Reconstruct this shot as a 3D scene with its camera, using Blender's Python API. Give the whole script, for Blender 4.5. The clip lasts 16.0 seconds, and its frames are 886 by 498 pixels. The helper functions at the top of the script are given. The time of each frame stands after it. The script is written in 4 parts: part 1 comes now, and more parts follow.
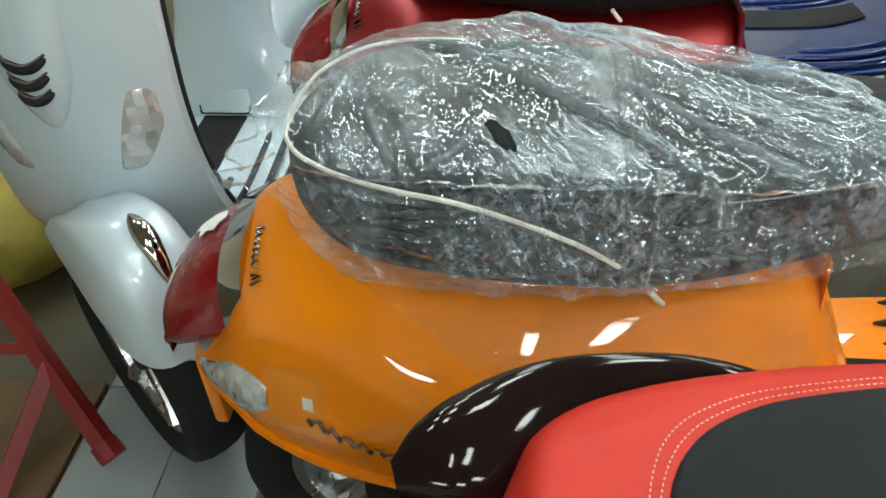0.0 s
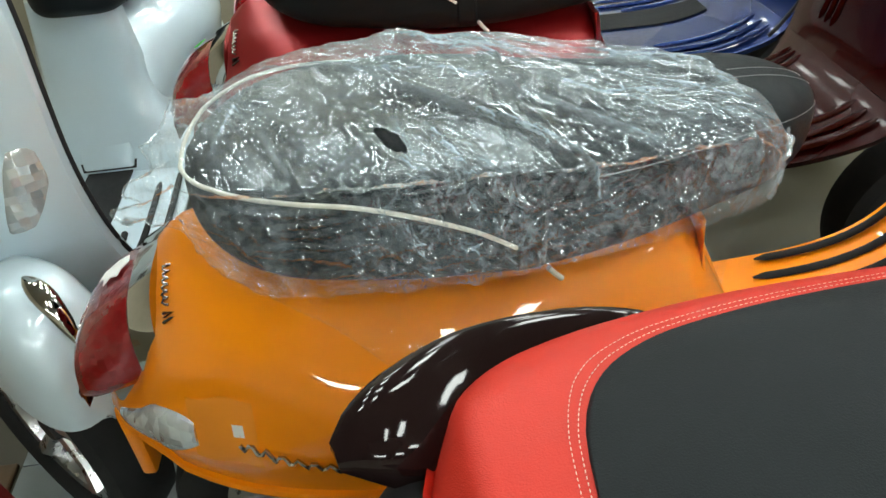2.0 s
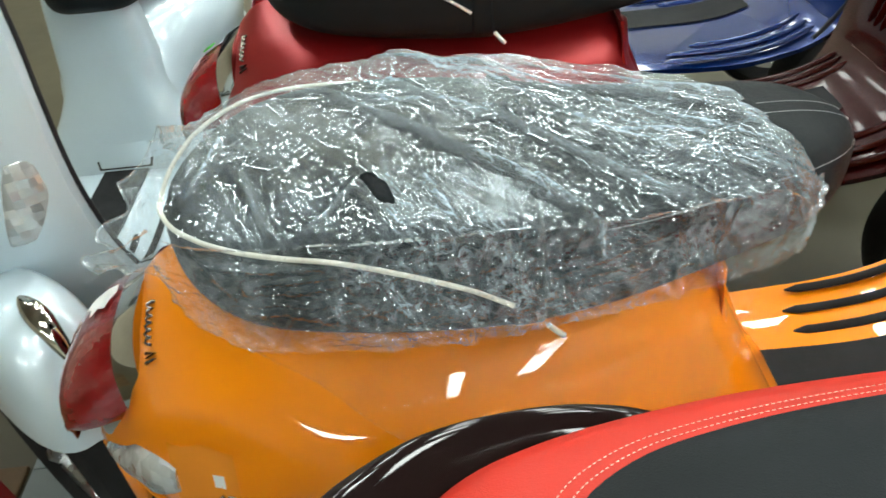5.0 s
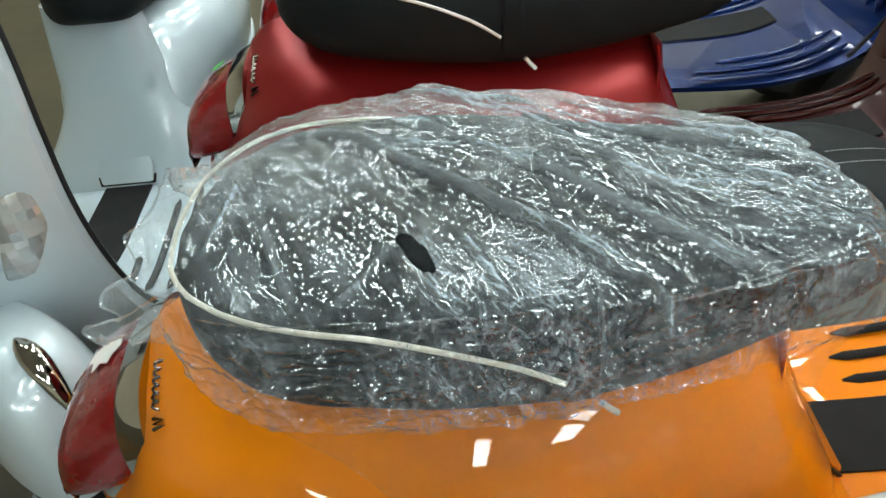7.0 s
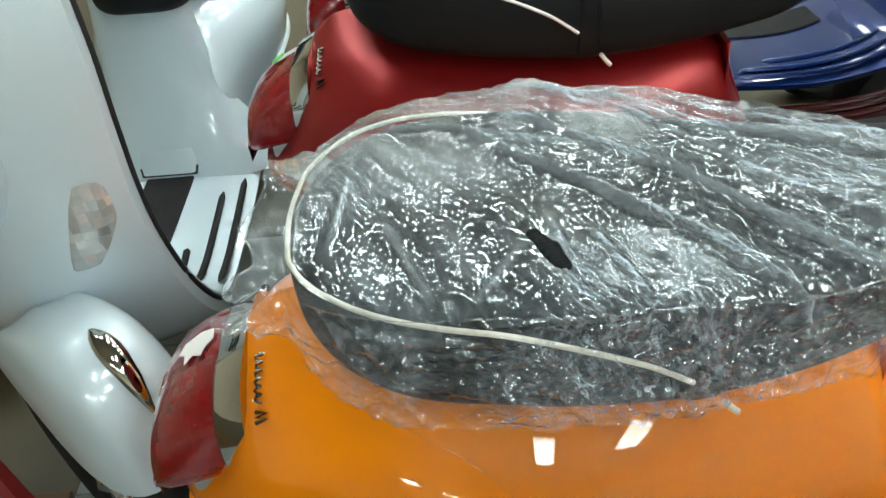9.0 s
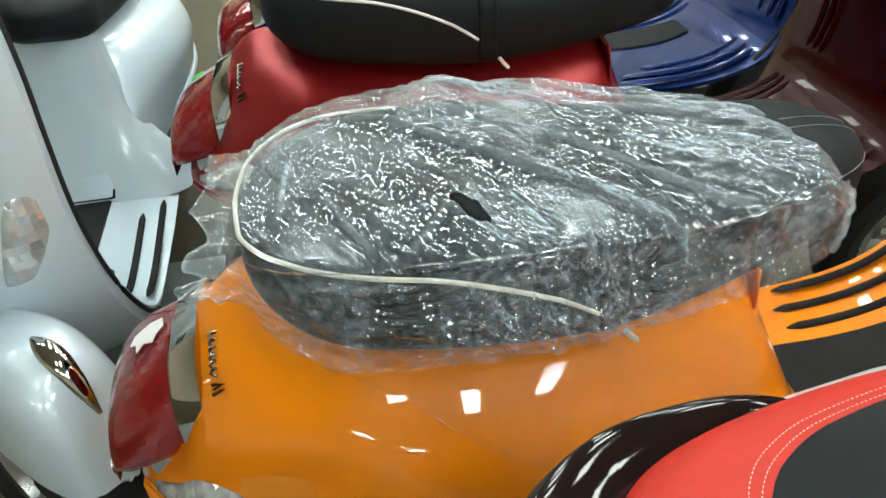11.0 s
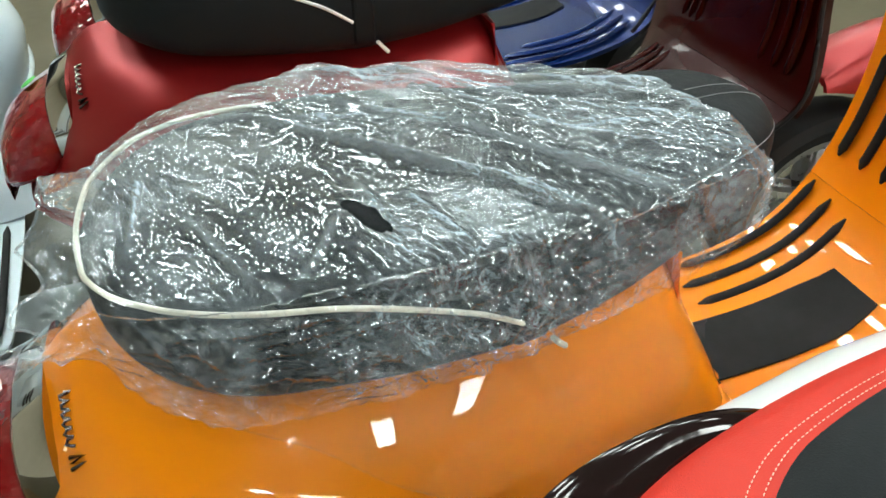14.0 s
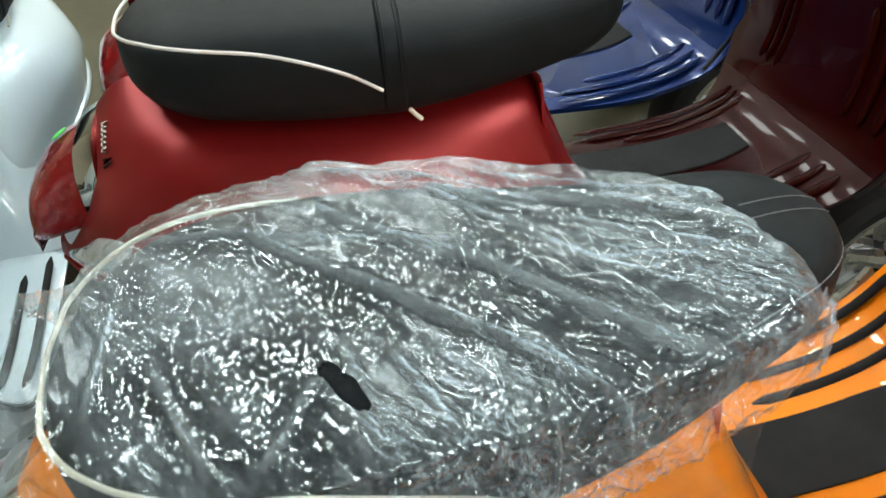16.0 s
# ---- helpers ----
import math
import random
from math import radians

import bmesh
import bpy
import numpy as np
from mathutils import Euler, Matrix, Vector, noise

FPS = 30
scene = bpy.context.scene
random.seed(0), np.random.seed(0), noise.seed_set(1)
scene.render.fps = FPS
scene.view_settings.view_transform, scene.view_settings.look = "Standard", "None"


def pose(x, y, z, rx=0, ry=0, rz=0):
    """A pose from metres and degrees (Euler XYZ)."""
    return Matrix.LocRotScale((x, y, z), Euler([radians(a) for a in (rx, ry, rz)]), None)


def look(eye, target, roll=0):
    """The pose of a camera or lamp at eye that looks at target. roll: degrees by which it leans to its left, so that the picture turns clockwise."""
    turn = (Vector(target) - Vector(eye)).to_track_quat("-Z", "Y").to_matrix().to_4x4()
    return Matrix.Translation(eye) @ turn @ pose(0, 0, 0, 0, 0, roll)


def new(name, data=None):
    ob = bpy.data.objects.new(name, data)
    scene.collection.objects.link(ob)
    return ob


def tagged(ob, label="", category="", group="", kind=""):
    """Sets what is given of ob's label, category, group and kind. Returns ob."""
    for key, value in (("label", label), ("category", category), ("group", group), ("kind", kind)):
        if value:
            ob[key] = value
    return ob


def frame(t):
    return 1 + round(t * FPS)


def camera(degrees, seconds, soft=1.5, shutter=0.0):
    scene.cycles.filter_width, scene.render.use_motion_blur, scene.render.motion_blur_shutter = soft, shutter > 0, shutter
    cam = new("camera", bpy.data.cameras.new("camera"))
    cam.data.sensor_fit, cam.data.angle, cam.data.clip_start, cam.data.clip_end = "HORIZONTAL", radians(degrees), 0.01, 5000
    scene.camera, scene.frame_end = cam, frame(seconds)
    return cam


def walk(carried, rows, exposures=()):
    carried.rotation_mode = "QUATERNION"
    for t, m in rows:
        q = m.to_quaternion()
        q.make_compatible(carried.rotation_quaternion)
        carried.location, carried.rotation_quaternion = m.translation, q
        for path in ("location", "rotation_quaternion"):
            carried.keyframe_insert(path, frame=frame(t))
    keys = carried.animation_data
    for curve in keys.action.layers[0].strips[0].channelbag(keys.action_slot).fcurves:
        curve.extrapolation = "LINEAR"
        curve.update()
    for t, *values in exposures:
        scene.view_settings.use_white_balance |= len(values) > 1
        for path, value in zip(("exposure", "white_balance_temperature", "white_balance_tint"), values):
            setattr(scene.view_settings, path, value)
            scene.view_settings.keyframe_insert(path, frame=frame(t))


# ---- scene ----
cam = camera(61.6, 16.0, 1.5, 0.3)
PATH = [
    (0, (0.029, -0.014, 1.14), (-0.112, 1.532, -0.121), -2.4),
    (0.5, (0.043, -0.036, 1.13), (-0.076, 1.518, -0.123), -2.1),
    (1, (0.058, -0.037, 1.122), (-0.005, 1.531, -0.118), -1.8),
    (1.5, (0.036, -0.046, 1.147), (0.099, 1.555, -0.05), -4.1),
    (2, (0.028, -0.057, 1.137), (0.143, 1.535, -0.069), -4.8),
    (2.5, (0.038, -0.038, 1.155), (0.169, 1.58, -0.014), -4.2),
    (3, (0.053, -0.001, 1.156), (0.207, 1.62, -0.006), -2.1),
    (3.5, (0.071, 0.033, 1.142), (0.17, 1.596, -0.101), -3.9),
    (4, (0.082, 0.025, 1.156), (0.2, 1.612, -0.055), -4.8),
    (4.5, (0.076, 0.014, 1.155), (0.185, 1.592, -0.07), -4.0),
    (5, (0.076, 0.021, 1.156), (0.088, 1.583, -0.093), -5.8),
    (5.2, (0.069, 0.024, 1.164), (0.021, 1.578, -0.093), -7.0),
    (7.3, (0.048, 0.113, 1.162), (0.079, 1.669, -0.094), -5.0),
    (7.5, (0.051, 0.112, 1.165), (0.098, 1.669, -0.088), -5.2),
    (8, (0.016, 0.116, 1.169), (0.019, 1.663, -0.099), -4.6),
    (8.2, (0.0, 0.118, 1.169), (-0.028, 1.663, -0.1), -5.0),
    (10.3, (-0.089, 0.117, 1.161), (0.146, 1.697, -0.042), -0.9),
    (10.5, (-0.088, 0.081, 1.179), (0.176, 1.687, 0.016), -0.7),
    (11, (-0.083, 0.019, 1.176), (0.19, 1.585, -0.038), -2.6),
    (11.5, (-0.106, 0.012, 1.168), (0.208, 1.581, -0.033), -1.5),
    (12, (-0.105, 0.048, 1.149), (0.263, 1.601, -0.056), -1.1),
    (12.5, (-0.098, 0.076, 1.133), (0.303, 1.586, -0.115), -0.9),
    (13, (-0.08, 0.087, 1.135), (0.389, 1.575, -0.116), -1.3),
    (13.5, (-0.074, 0.097, 1.137), (0.44, 1.575, -0.108), -1.2),
    (14, (-0.071, 0.106, 1.133), (0.482, 1.57, -0.113), -1.3),
    (14.5, (-0.06, 0.115, 1.126), (0.495, 1.549, -0.153), -2.3),
    (15, (-0.036, 0.14, 1.13), (0.474, 1.562, -0.18), -0.8),
    (15.5, (-0.01, 0.159, 1.164), (0.387, 1.635, -0.126), -2.1),
    (16, (0.023, 0.213, 1.185), (0.389, 1.712, -0.088), -3.0),
]
walk(cam, [(t, look(eye, target, roll)) for t, eye, target, roll in PATH], ((0, -.15), (1, -.12), (2, -.05), (3, .04), (5, .12), (7.4, -.26), (8.2, -.05), (10.3, -.10), (11.5, .06), (15, .05), (16, -.12)))

# ---- light ----
world = bpy.data.worlds.new("world")
scene.world = world
world.use_nodes = True
world.node_tree.nodes["Background"].inputs[0].default_value = (0.9, 0.95, 1.0, 1)
world.node_tree.nodes["Background"].inputs[1].default_value = 0.02


# ---- materials ----
def material(name, base, rough=0.5, metal=0.0, coat=0.0, coat_rough=0.03, vary=0.08, scale=6.0, bump=0.0, bump_scale=200.0,
             emit=0.0, spec=0.5, rough_vary=0.1):
    """A surface with stains at one scale, grain at a finer one, and relief."""
    mat = bpy.data.materials.new(name)
    mat.use_nodes = True
    nt = mat.node_tree
    b = nt.nodes["Principled BSDF"]
    co = nt.nodes.new("ShaderNodeTexCoord")
    n1 = nt.nodes.new("ShaderNodeTexNoise")
    n1.inputs["Scale"].default_value, n1.inputs["Detail"].default_value = scale, 6
    nt.links.new(co.outputs["Object"], n1.inputs["Vector"])
    ramp = nt.nodes.new("ShaderNodeValToRGB")
    ramp.color_ramp.elements[0].position, ramp.color_ramp.elements[1].position = 0.3, 0.7
    ramp.color_ramp.elements[0].color = (*[c * (1 - vary) for c in base], 1)
    ramp.color_ramp.elements[1].color = (*[min(1, c * (1 + vary)) for c in base], 1)
    nt.links.new(n1.outputs["Fac"], ramp.inputs["Fac"])
    nt.links.new(ramp.outputs["Color"], b.inputs["Base Color"])
    n2 = nt.nodes.new("ShaderNodeTexNoise")
    n2.inputs["Scale"].default_value, n2.inputs["Detail"].default_value = scale * 5, 4
    nt.links.new(co.outputs["Object"], n2.inputs["Vector"])
    mr = nt.nodes.new("ShaderNodeMapRange")
    mr.inputs["To Min"].default_value, mr.inputs["To Max"].default_value = rough * (1 - rough_vary), min(1, rough * (1 + rough_vary))
    nt.links.new(n2.outputs["Fac"], mr.inputs["Value"])
    nt.links.new(mr.outputs["Result"], b.inputs["Roughness"])
    b.inputs["Metallic"].default_value = metal
    b.inputs["Specular IOR Level"].default_value = spec
    b.inputs["Coat Weight"].default_value = coat
    b.inputs["Coat Roughness"].default_value = coat_rough
    if bump:
        n3 = nt.nodes.new("ShaderNodeTexNoise")
        n3.inputs["Scale"].default_value, n3.inputs["Detail"].default_value = bump_scale, 3
        nt.links.new(co.outputs["Object"], n3.inputs["Vector"])
        bp = nt.nodes.new("ShaderNodeBump")
        bp.inputs["Strength"].default_value, bp.inputs["Distance"].default_value = bump, 0.002
        nt.links.new(n3.outputs["Fac"], bp.inputs["Height"])
        nt.links.new(bp.outputs["Normal"], b.inputs["Normal"])
    if emit:
        b.inputs["Emission Color"].default_value = (*base, 1)
        b.inputs["Emission Strength"].default_value = emit
    return mat


def film_material(name, haze, streaks, shine):
    """Clear crinkled polythene: see-through, faintly hazy, whitened along its folds, with hard fine glints, some
    painted as white lines.
    The creases fan out from the point on the far side where the film is pulled up."""
    mat = bpy.data.materials.new(name)
    mat.use_nodes = True
    nt = mat.node_tree
    nt.nodes.clear()

    def node(kind, **values):
        n = nt.nodes.new(kind)
        for key, val in values.items():
            n.inputs[key.replace("_", " ")].default_value = val
        return n

    def calc(how, x, y=0.0):
        n = nt.nodes.new("ShaderNodeMath")
        n.operation = how
        for k, v in enumerate((x, y)):
            if isinstance(v, (int, float)):
                n.inputs[k].default_value = v
            else:
                nt.links.new(v, n.inputs[k])
        return n.outputs[0]

    def ranged(x, a, b, c, d):
        n = node("ShaderNodeMapRange", From_Min=a, From_Max=b, To_Min=c, To_Max=d)
        nt.links.new(x, n.inputs["Value"])
        return n.outputs["Result"]

    def cloud(vec, scale, detail, rough=.5, out_name="Fac", warp=0.0):
        n = node("ShaderNodeTexNoise", Scale=scale, Detail=detail, Roughness=rough, Distortion=warp)
        nt.links.new(vec, n.inputs["Vector"])
        return n.outputs[out_name]

    def crest(x, sharp=1.0):
        """Sharp ridges where a noise passes its middle value."""
        r = calc("SUBTRACT", 1.0, calc("MULTIPLY", calc("ABSOLUTE", calc("SUBTRACT", x, .5)), 4.0))
        return calc("POWER", calc("MAXIMUM", r, 0.0), sharp)

    co = nt.nodes.new("ShaderNodeTexCoord")
    pos = co.outputs["Object"]
    place = nt.nodes.new("ShaderNodeSeparateXYZ")
    nt.links.new(pos, place.inputs[0])
    dx, dy = calc("ADD", place.outputs["X"], .35), calc("SUBTRACT", place.outputs["Y"], .42)
    fan = nt.nodes.new("ShaderNodeCombineXYZ")
    nt.links.new(calc("MULTIPLY", calc("ARCTAN2", dy, dx), .65), fan.inputs[0])
    nt.links.new(calc("MULTIPLY", calc("SQRT", calc("ADD", calc("MULTIPLY", dx, dx), calc("MULTIPLY", dy, dy))), .17), fan.inputs[1])
    nt.links.new(calc("MULTIPLY", place.outputs["Z"], .35), fan.inputs[2])
    # a little waviness in the fan
    bent = nt.nodes.new("ShaderNodeMix")
    bent.data_type = "VECTOR"
    bent.inputs["Factor"].default_value = .014
    nt.links.new(fan.outputs[0], bent.inputs["A"])
    nt.links.new(cloud(pos, 22, 4, .6, "Color"), bent.inputs["B"])
    fans = bent.outputs["Result"]
    busy = calc("ADD", ranged(cloud(pos, 9, 3), .40, .62, .05, .75), ranged(place.outputs["X"], -.08, .12, 0, .45))
    busy = calc("MINIMUM", busy, 1.0)

    # fine relief in metres, on top of the folded shape
    high = calc("MULTIPLY", calc("MULTIPLY", crest(cloud(fans, 230, 2, .6)), busy), .0002)
    bp = node("ShaderNodeBump", Strength=1.0, Distance=1.0)
    nt.links.new(high, bp.inputs["Height"])

    # milky where the film is folded on itself or scuffed
    fold = nt.nodes.new("ShaderNodeAttribute")
    fold.attribute_name = "fold"
    white = ranged(cloud(pos, 9, 5, .6), .38, .64, haze * .3, haze * 1.6)
    white = calc("ADD", white, calc("MULTIPLY", fold.outputs["Fac"], streaks))
    white = calc("ADD", white, ranged(cloud(fans, 26, 6, .7), .52, .70, 0, streaks * .7))
    # thin white crest lines in the colour, standing in for glints along creases
    white = calc("ADD", white, calc("MULTIPLY", calc("MULTIPLY", crest(cloud(fans, 95, 4, .65), 14.0), busy), streaks * 1.3))
    white = calc("ADD", white, calc("MULTIPLY", calc("MULTIPLY", crest(cloud(pos, 75, 4, .6, "Fac", 1.0), 20.0), busy), streaks * .5))
    white = calc("MINIMUM", white, .8)

    out = nt.nodes.new("ShaderNodeOutputMaterial")
    clear = nt.nodes.new("ShaderNodeBsdfTransparent")
    clear.inputs[0].default_value = (0.975, 0.98, 0.98, 1)
    gloss = node("ShaderNodeBsdfGlossy", Roughness=0.07)
    gloss.inputs["Color"].default_value = (0.92, 0.98, 1, 1)
    milk = nt.nodes.new("ShaderNodeBsdfDiffuse")
    milk.inputs[0].default_value = (0.67, 0.79, 0.88, 1)
    nt.links.new(bp.outputs["Normal"], gloss.inputs["Normal"])
    fr = node("ShaderNodeFresnel", IOR=1.5)
    nt.links.new(bp.outputs["Normal"], fr.inputs["Normal"])
    mirror = ranged(fr.outputs[0], .03, .6, shine, min(.6, shine * 5))
    m1 = nt.nodes.new("ShaderNodeMixShader")
    nt.links.new(white, m1.inputs[0])
    nt.links.new(clear.outputs[0], m1.inputs[1])
    nt.links.new(milk.outputs[0], m1.inputs[2])
    m2 = nt.nodes.new("ShaderNodeMixShader")
    nt.links.new(mirror, m2.inputs[0])
    nt.links.new(m1.outputs[0], m2.inputs[1])
    nt.links.new(gloss.outputs[0], m2.inputs[2])
    nt.links.new(m2.outputs[0], out.inputs["Surface"])
    return mat


def facet_material(name, base, rough, scale, tilt, metal):
    """A moulded reflector of many small tipped faces behind a clear lens."""
    mat = material(name, base, rough, metal, 1.0, 0.02, 0.1, 40)
    nt = mat.node_tree
    co = nt.nodes.new("ShaderNodeTexCoord")
    vo = nt.nodes.new("ShaderNodeTexVoronoi")
    vo.distance = "CHEBYCHEV"
    vo.inputs["Scale"].default_value, vo.inputs["Randomness"].default_value = scale, 0.35
    nt.links.new(co.outputs["Object"], vo.inputs["Vector"])
    sub = nt.nodes.new("ShaderNodeVectorMath")
    sub.operation = "SUBTRACT"
    sub.inputs[1].default_value = (0.5, 0.5, 0.5)
    nt.links.new(vo.outputs["Color"], sub.inputs[0])
    sca = nt.nodes.new("ShaderNodeVectorMath")
    sca.operation = "SCALE"
    sca.inputs["Scale"].default_value = tilt
    nt.links.new(sub.outputs[0], sca.inputs[0])
    flat = nt.nodes.new("ShaderNodeBump")
    flat.inputs["Strength"].default_value = 0.0
    add = nt.nodes.new("ShaderNodeVectorMath")
    nt.links.new(flat.outputs["Normal"], add.inputs[0])
    nt.links.new(sca.outputs[0], add.inputs[1])
    unit = nt.nodes.new("ShaderNodeVectorMath")
    unit.operation = "NORMALIZE"
    nt.links.new(add.outputs[0], unit.inputs[0])
    nt.links.new(unit.outputs[0], nt.nodes["Principled BSDF"].inputs["Normal"])
    return mat


ORANGE = material("orange_paint", (0.95, 0.27, 0.0), 0.4, 0.0, 0.85, 0.015, 0.03, 3, spec=0.2)
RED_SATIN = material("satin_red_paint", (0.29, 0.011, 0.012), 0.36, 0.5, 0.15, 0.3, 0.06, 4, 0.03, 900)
# far darker red than the body, for foot board, ribs and leg shield
RED_GLOSS = material("darker_red_gloss", (0.024, 0.0009, 0.0005), 0.25, 0.1, 0.15, 0.05, 0.06, 4, spec=0.1)
SILVER = material("pearl_silver_paint", (0.57, 0.69, 0.76), 0.35, 0.15, 1.0, 0.04, 0.03, 4, 0.04, 1500)
BLUE = material("metallic_blue_paint", (0.002, 0.020, 0.12), 0.25, 0.3, 0.5, 0.03, 0.05, 5, spec=0.3)
WHITE = material("white_paint", (0.74, 0.80, 0.80), 0.35, 0.0, 0.8, 0.05, 0.03, 4)
BLACK_GLOSS = material("black_gloss_plastic", (0.010, 0.005, 0.005), 0.07, 0.0, 0.0, 0.03, 0.2, 8, spec=0.25)
BLACK = material("black_plastic", (0.018, 0.018, 0.02), 0.55, 0, 0, 0.1, 0.2, 12, 0.15, 700, spec=0.22)
RUBBER = material("black_rubber", (0.016, 0.017, 0.018), 0.75, 0, 0, 0.1, 0.25, 15, 0.25, 500, spec=0.22)
SEAT = material("black_leatherette", (0.011, 0.014, 0.016), 0.55, 0, 0, 0.1, 0.15, 10, 0.25, 900, spec=0.12)
SEAT_RED = material("red_leatherette", (0.58, 0.030, 0.016), 0.5, 0, 0, 0.1, 0.05, 6, 0.22, 900, spec=0.25)
PIPING = material("cream_piping", (0.72, 0.70, 0.60), 0.45, 0, 0, 0.1, 0.08, 30)
PIPING_WHITE = material("white_piping", (0.82, 0.82, 0.80), 0.45, 0, 0, 0.1, 0.05, 30)
THREAD = material("pale_thread", (0.72, 0.62, 0.50), 0.7, 0, 0, 0.1, 0.1, 60)
THREAD_GREY = material("grey_thread", (0.34, 0.35, 0.36), 0.7, 0, 0, 0.1, 0.1, 60)
CHROME = material("chrome", (0.50, 0.48, 0.44), 0.05, 1.0, 0, 0.03, 0.03, 6)
ALLOY = material("cast_alloy", (0.55, 0.56, 0.57), 0.28, 1.0, 0, 0.03, 0.1, 12)
LENS_RED = facet_material("red_lens", (0.22, 0.002, 0.004), 0.2, 120, 0.32, 0.15)
LENS_CLEAR = facet_material("clear_lens", (0.62, 0.66, 0.67), 0.14, 75, 0.6, 0.45)
DARK_CHROME = material("dark_chrome", (0.16, 0.14, 0.12), 0.22, 1.0, 0, 0.03, 0.2, 60)
STICKER = material("white_sticker", (0.8, 0.8, 0.78), 0.6, 0, 0, 0.1, 0.03, 30)
GREEN = material("green_sticker", (0.08, 0.62, 0.10), 0.5, 0, 0, 0.1, 0.03, 30)
FILM = film_material("clear_film", .06, .24, .075)
FILM_THIN = film_material("thin_clear_film", .012, .05, .010)
PATCH = material("pale_film", (0.94, 0.31, 0.025), 0.25, 0, 0.8, 0.05, 0.03, 10)
# cream tile darkened in its colour to carry the shade between the scooters
TILE = material("shaded_cream_floor_tile", (0.060, 0.053, 0.030), 0.45, 0, 0.0, 0.05, 0.12, 3)
WALL = material("cream_wall_paint", (0.60, 0.57, 0.47), 0.7, 0, 0, 0.1, 0.04, 2)
CEIL = material("white_ceiling_paint", (0.62, 0.62, 0.60), 0.8, 0, 0, 0.1, 0.03, 2)
LIGHT = material("lit_diffuser", (0.93, 1.0, 0.955), 0.5, emit=37.0, vary=0.0)


# ---- mesh tools ----
def mesh_of(bm, name, mat, smooth=40):
    bmesh.ops.recalc_face_normals(bm, faces=bm.faces[:])
    me = bpy.data.meshes.new(name)
    bm.to_mesh(me)
    bm.free()
    for m in (mat if isinstance(mat, (list, tuple)) else [mat]):
        me.materials.append(m)
    if smooth:
        me.shade_smooth()
        me.set_sharp_from_angle(angle=radians(smooth))
    return me


def part(name, bm, mat, parent, label="", smooth=40):
    """One bmesh as one mesh object under a thing or a part."""
    ob = new(name, mesh_of(bm, name, mat, smooth))
    ob.parent = parent
    if label:
        ob["label"] = label
    return ob


def thing(name, label, category, m=None, group="", kind=""):
    ob = new(name)
    ob.empty_display_size = 0.1
    ob.matrix_basis = m if m is not None else Matrix()
    return tagged(ob, label, category, group, kind)


def curve_of(xs, vs):
    """A smooth function through the given stations."""
    xs, vs = list(xs), list(vs)

    def f(x):
        x = min(max(x, xs[0]), xs[-1])
        i = max(0, min(len(xs) - 2, int(np.searchsorted(xs, x, side="right")) - 1))
        h = xs[i + 1] - xs[i]

        def slope(j):
            if j == 0 or j == len(xs) - 1:
                a, b = (0, 1) if j == 0 else (len(xs) - 2, len(xs) - 1)
                return (vs[b] - vs[a]) / (xs[b] - xs[a])
            return (vs[j + 1] - vs[j - 1]) / (xs[j + 1] - xs[j - 1])
        t = (x - xs[i]) / h
        return ((2 * t**3 - 3 * t**2 + 1) * vs[i] + (t**3 - 2 * t**2 + t) * h * slope(i)
                + (3 * t**2 - 2 * t**3) * vs[i + 1] + (t**3 - t**2) * h * slope(i + 1))
    return f


def smooth_line(pts, n):
    """n points along a smooth line through pts."""
    pts = [Vector(p) for p in pts]
    d = [0.0]
    for a, b in zip(pts, pts[1:]):
        d.append(d[-1] + max(1e-6, (b - a).length))
    fs = [curve_of(d, [p[k] for p in pts]) for k in range(len(pts[0]))]
    return [Vector([f(d[-1] * i / (n - 1)) for f in fs]) for i in range(n)]


def loft(rings, close=True, caps=True, bm=None):
    bm = bm or bmesh.new()
    vs = [[bm.verts.new(p) for p in r] for r in rings]
    n = len(rings[0])
    for a, b in zip(vs, vs[1:]):
        for i in range(n if close else n - 1):
            j = (i + 1) % n
            bm.faces.new((a[i], a[j], b[j], b[i]))
    if caps and close:
        bm.faces.new(vs[0][::-1])
        bm.faces.new(vs[-1])
    return bm


def tube(pts, r, sides=8, bm=None, flat=1.0):
    """A round bar along points; r may be a number or one for each point."""
    pts = [Vector(p) for p in pts]
    rings = []
    up = Vector((0, 0, 1))
    for i, p in enumerate(pts):
        d = (pts[min(i + 1, len(pts) - 1)] - pts[max(i - 1, 0)]).normalized()
        if abs(d.dot(up)) > 0.95:
            up = Vector((1, 0, 0))
        s = d.cross(up).normalized()
        u = s.cross(d).normalized()
        rr = r[i] if isinstance(r, (list, tuple)) else r
        rings.append([p + (s * math.cos(2 * math.pi * k / sides) + u * flat * math.sin(2 * math.pi * k / sides)) * rr for k in range(sides)])
    return loft(rings, bm=bm)


def box(lo, hi, bevel=0.0, bm=None, m=None):
    bm = bm or bmesh.new()
    r = bmesh.ops.create_cube(bm, size=1)
    c = [(a + b) / 2 for a, b in zip(lo, hi)]
    s = [b - a for a, b in zip(lo, hi)]
    mm = Matrix.Translation(c) @ Matrix.Diagonal((*s, 1))
    bmesh.ops.transform(bm, matrix=(m @ mm) if m is not None else mm, verts=r["verts"])
    if bevel:
        bmesh.ops.bevel(bm, geom=list({e for v in r["verts"] for e in v.link_edges}), offset=bevel, segments=2, profile=0.5, affect="EDGES")
    return bm


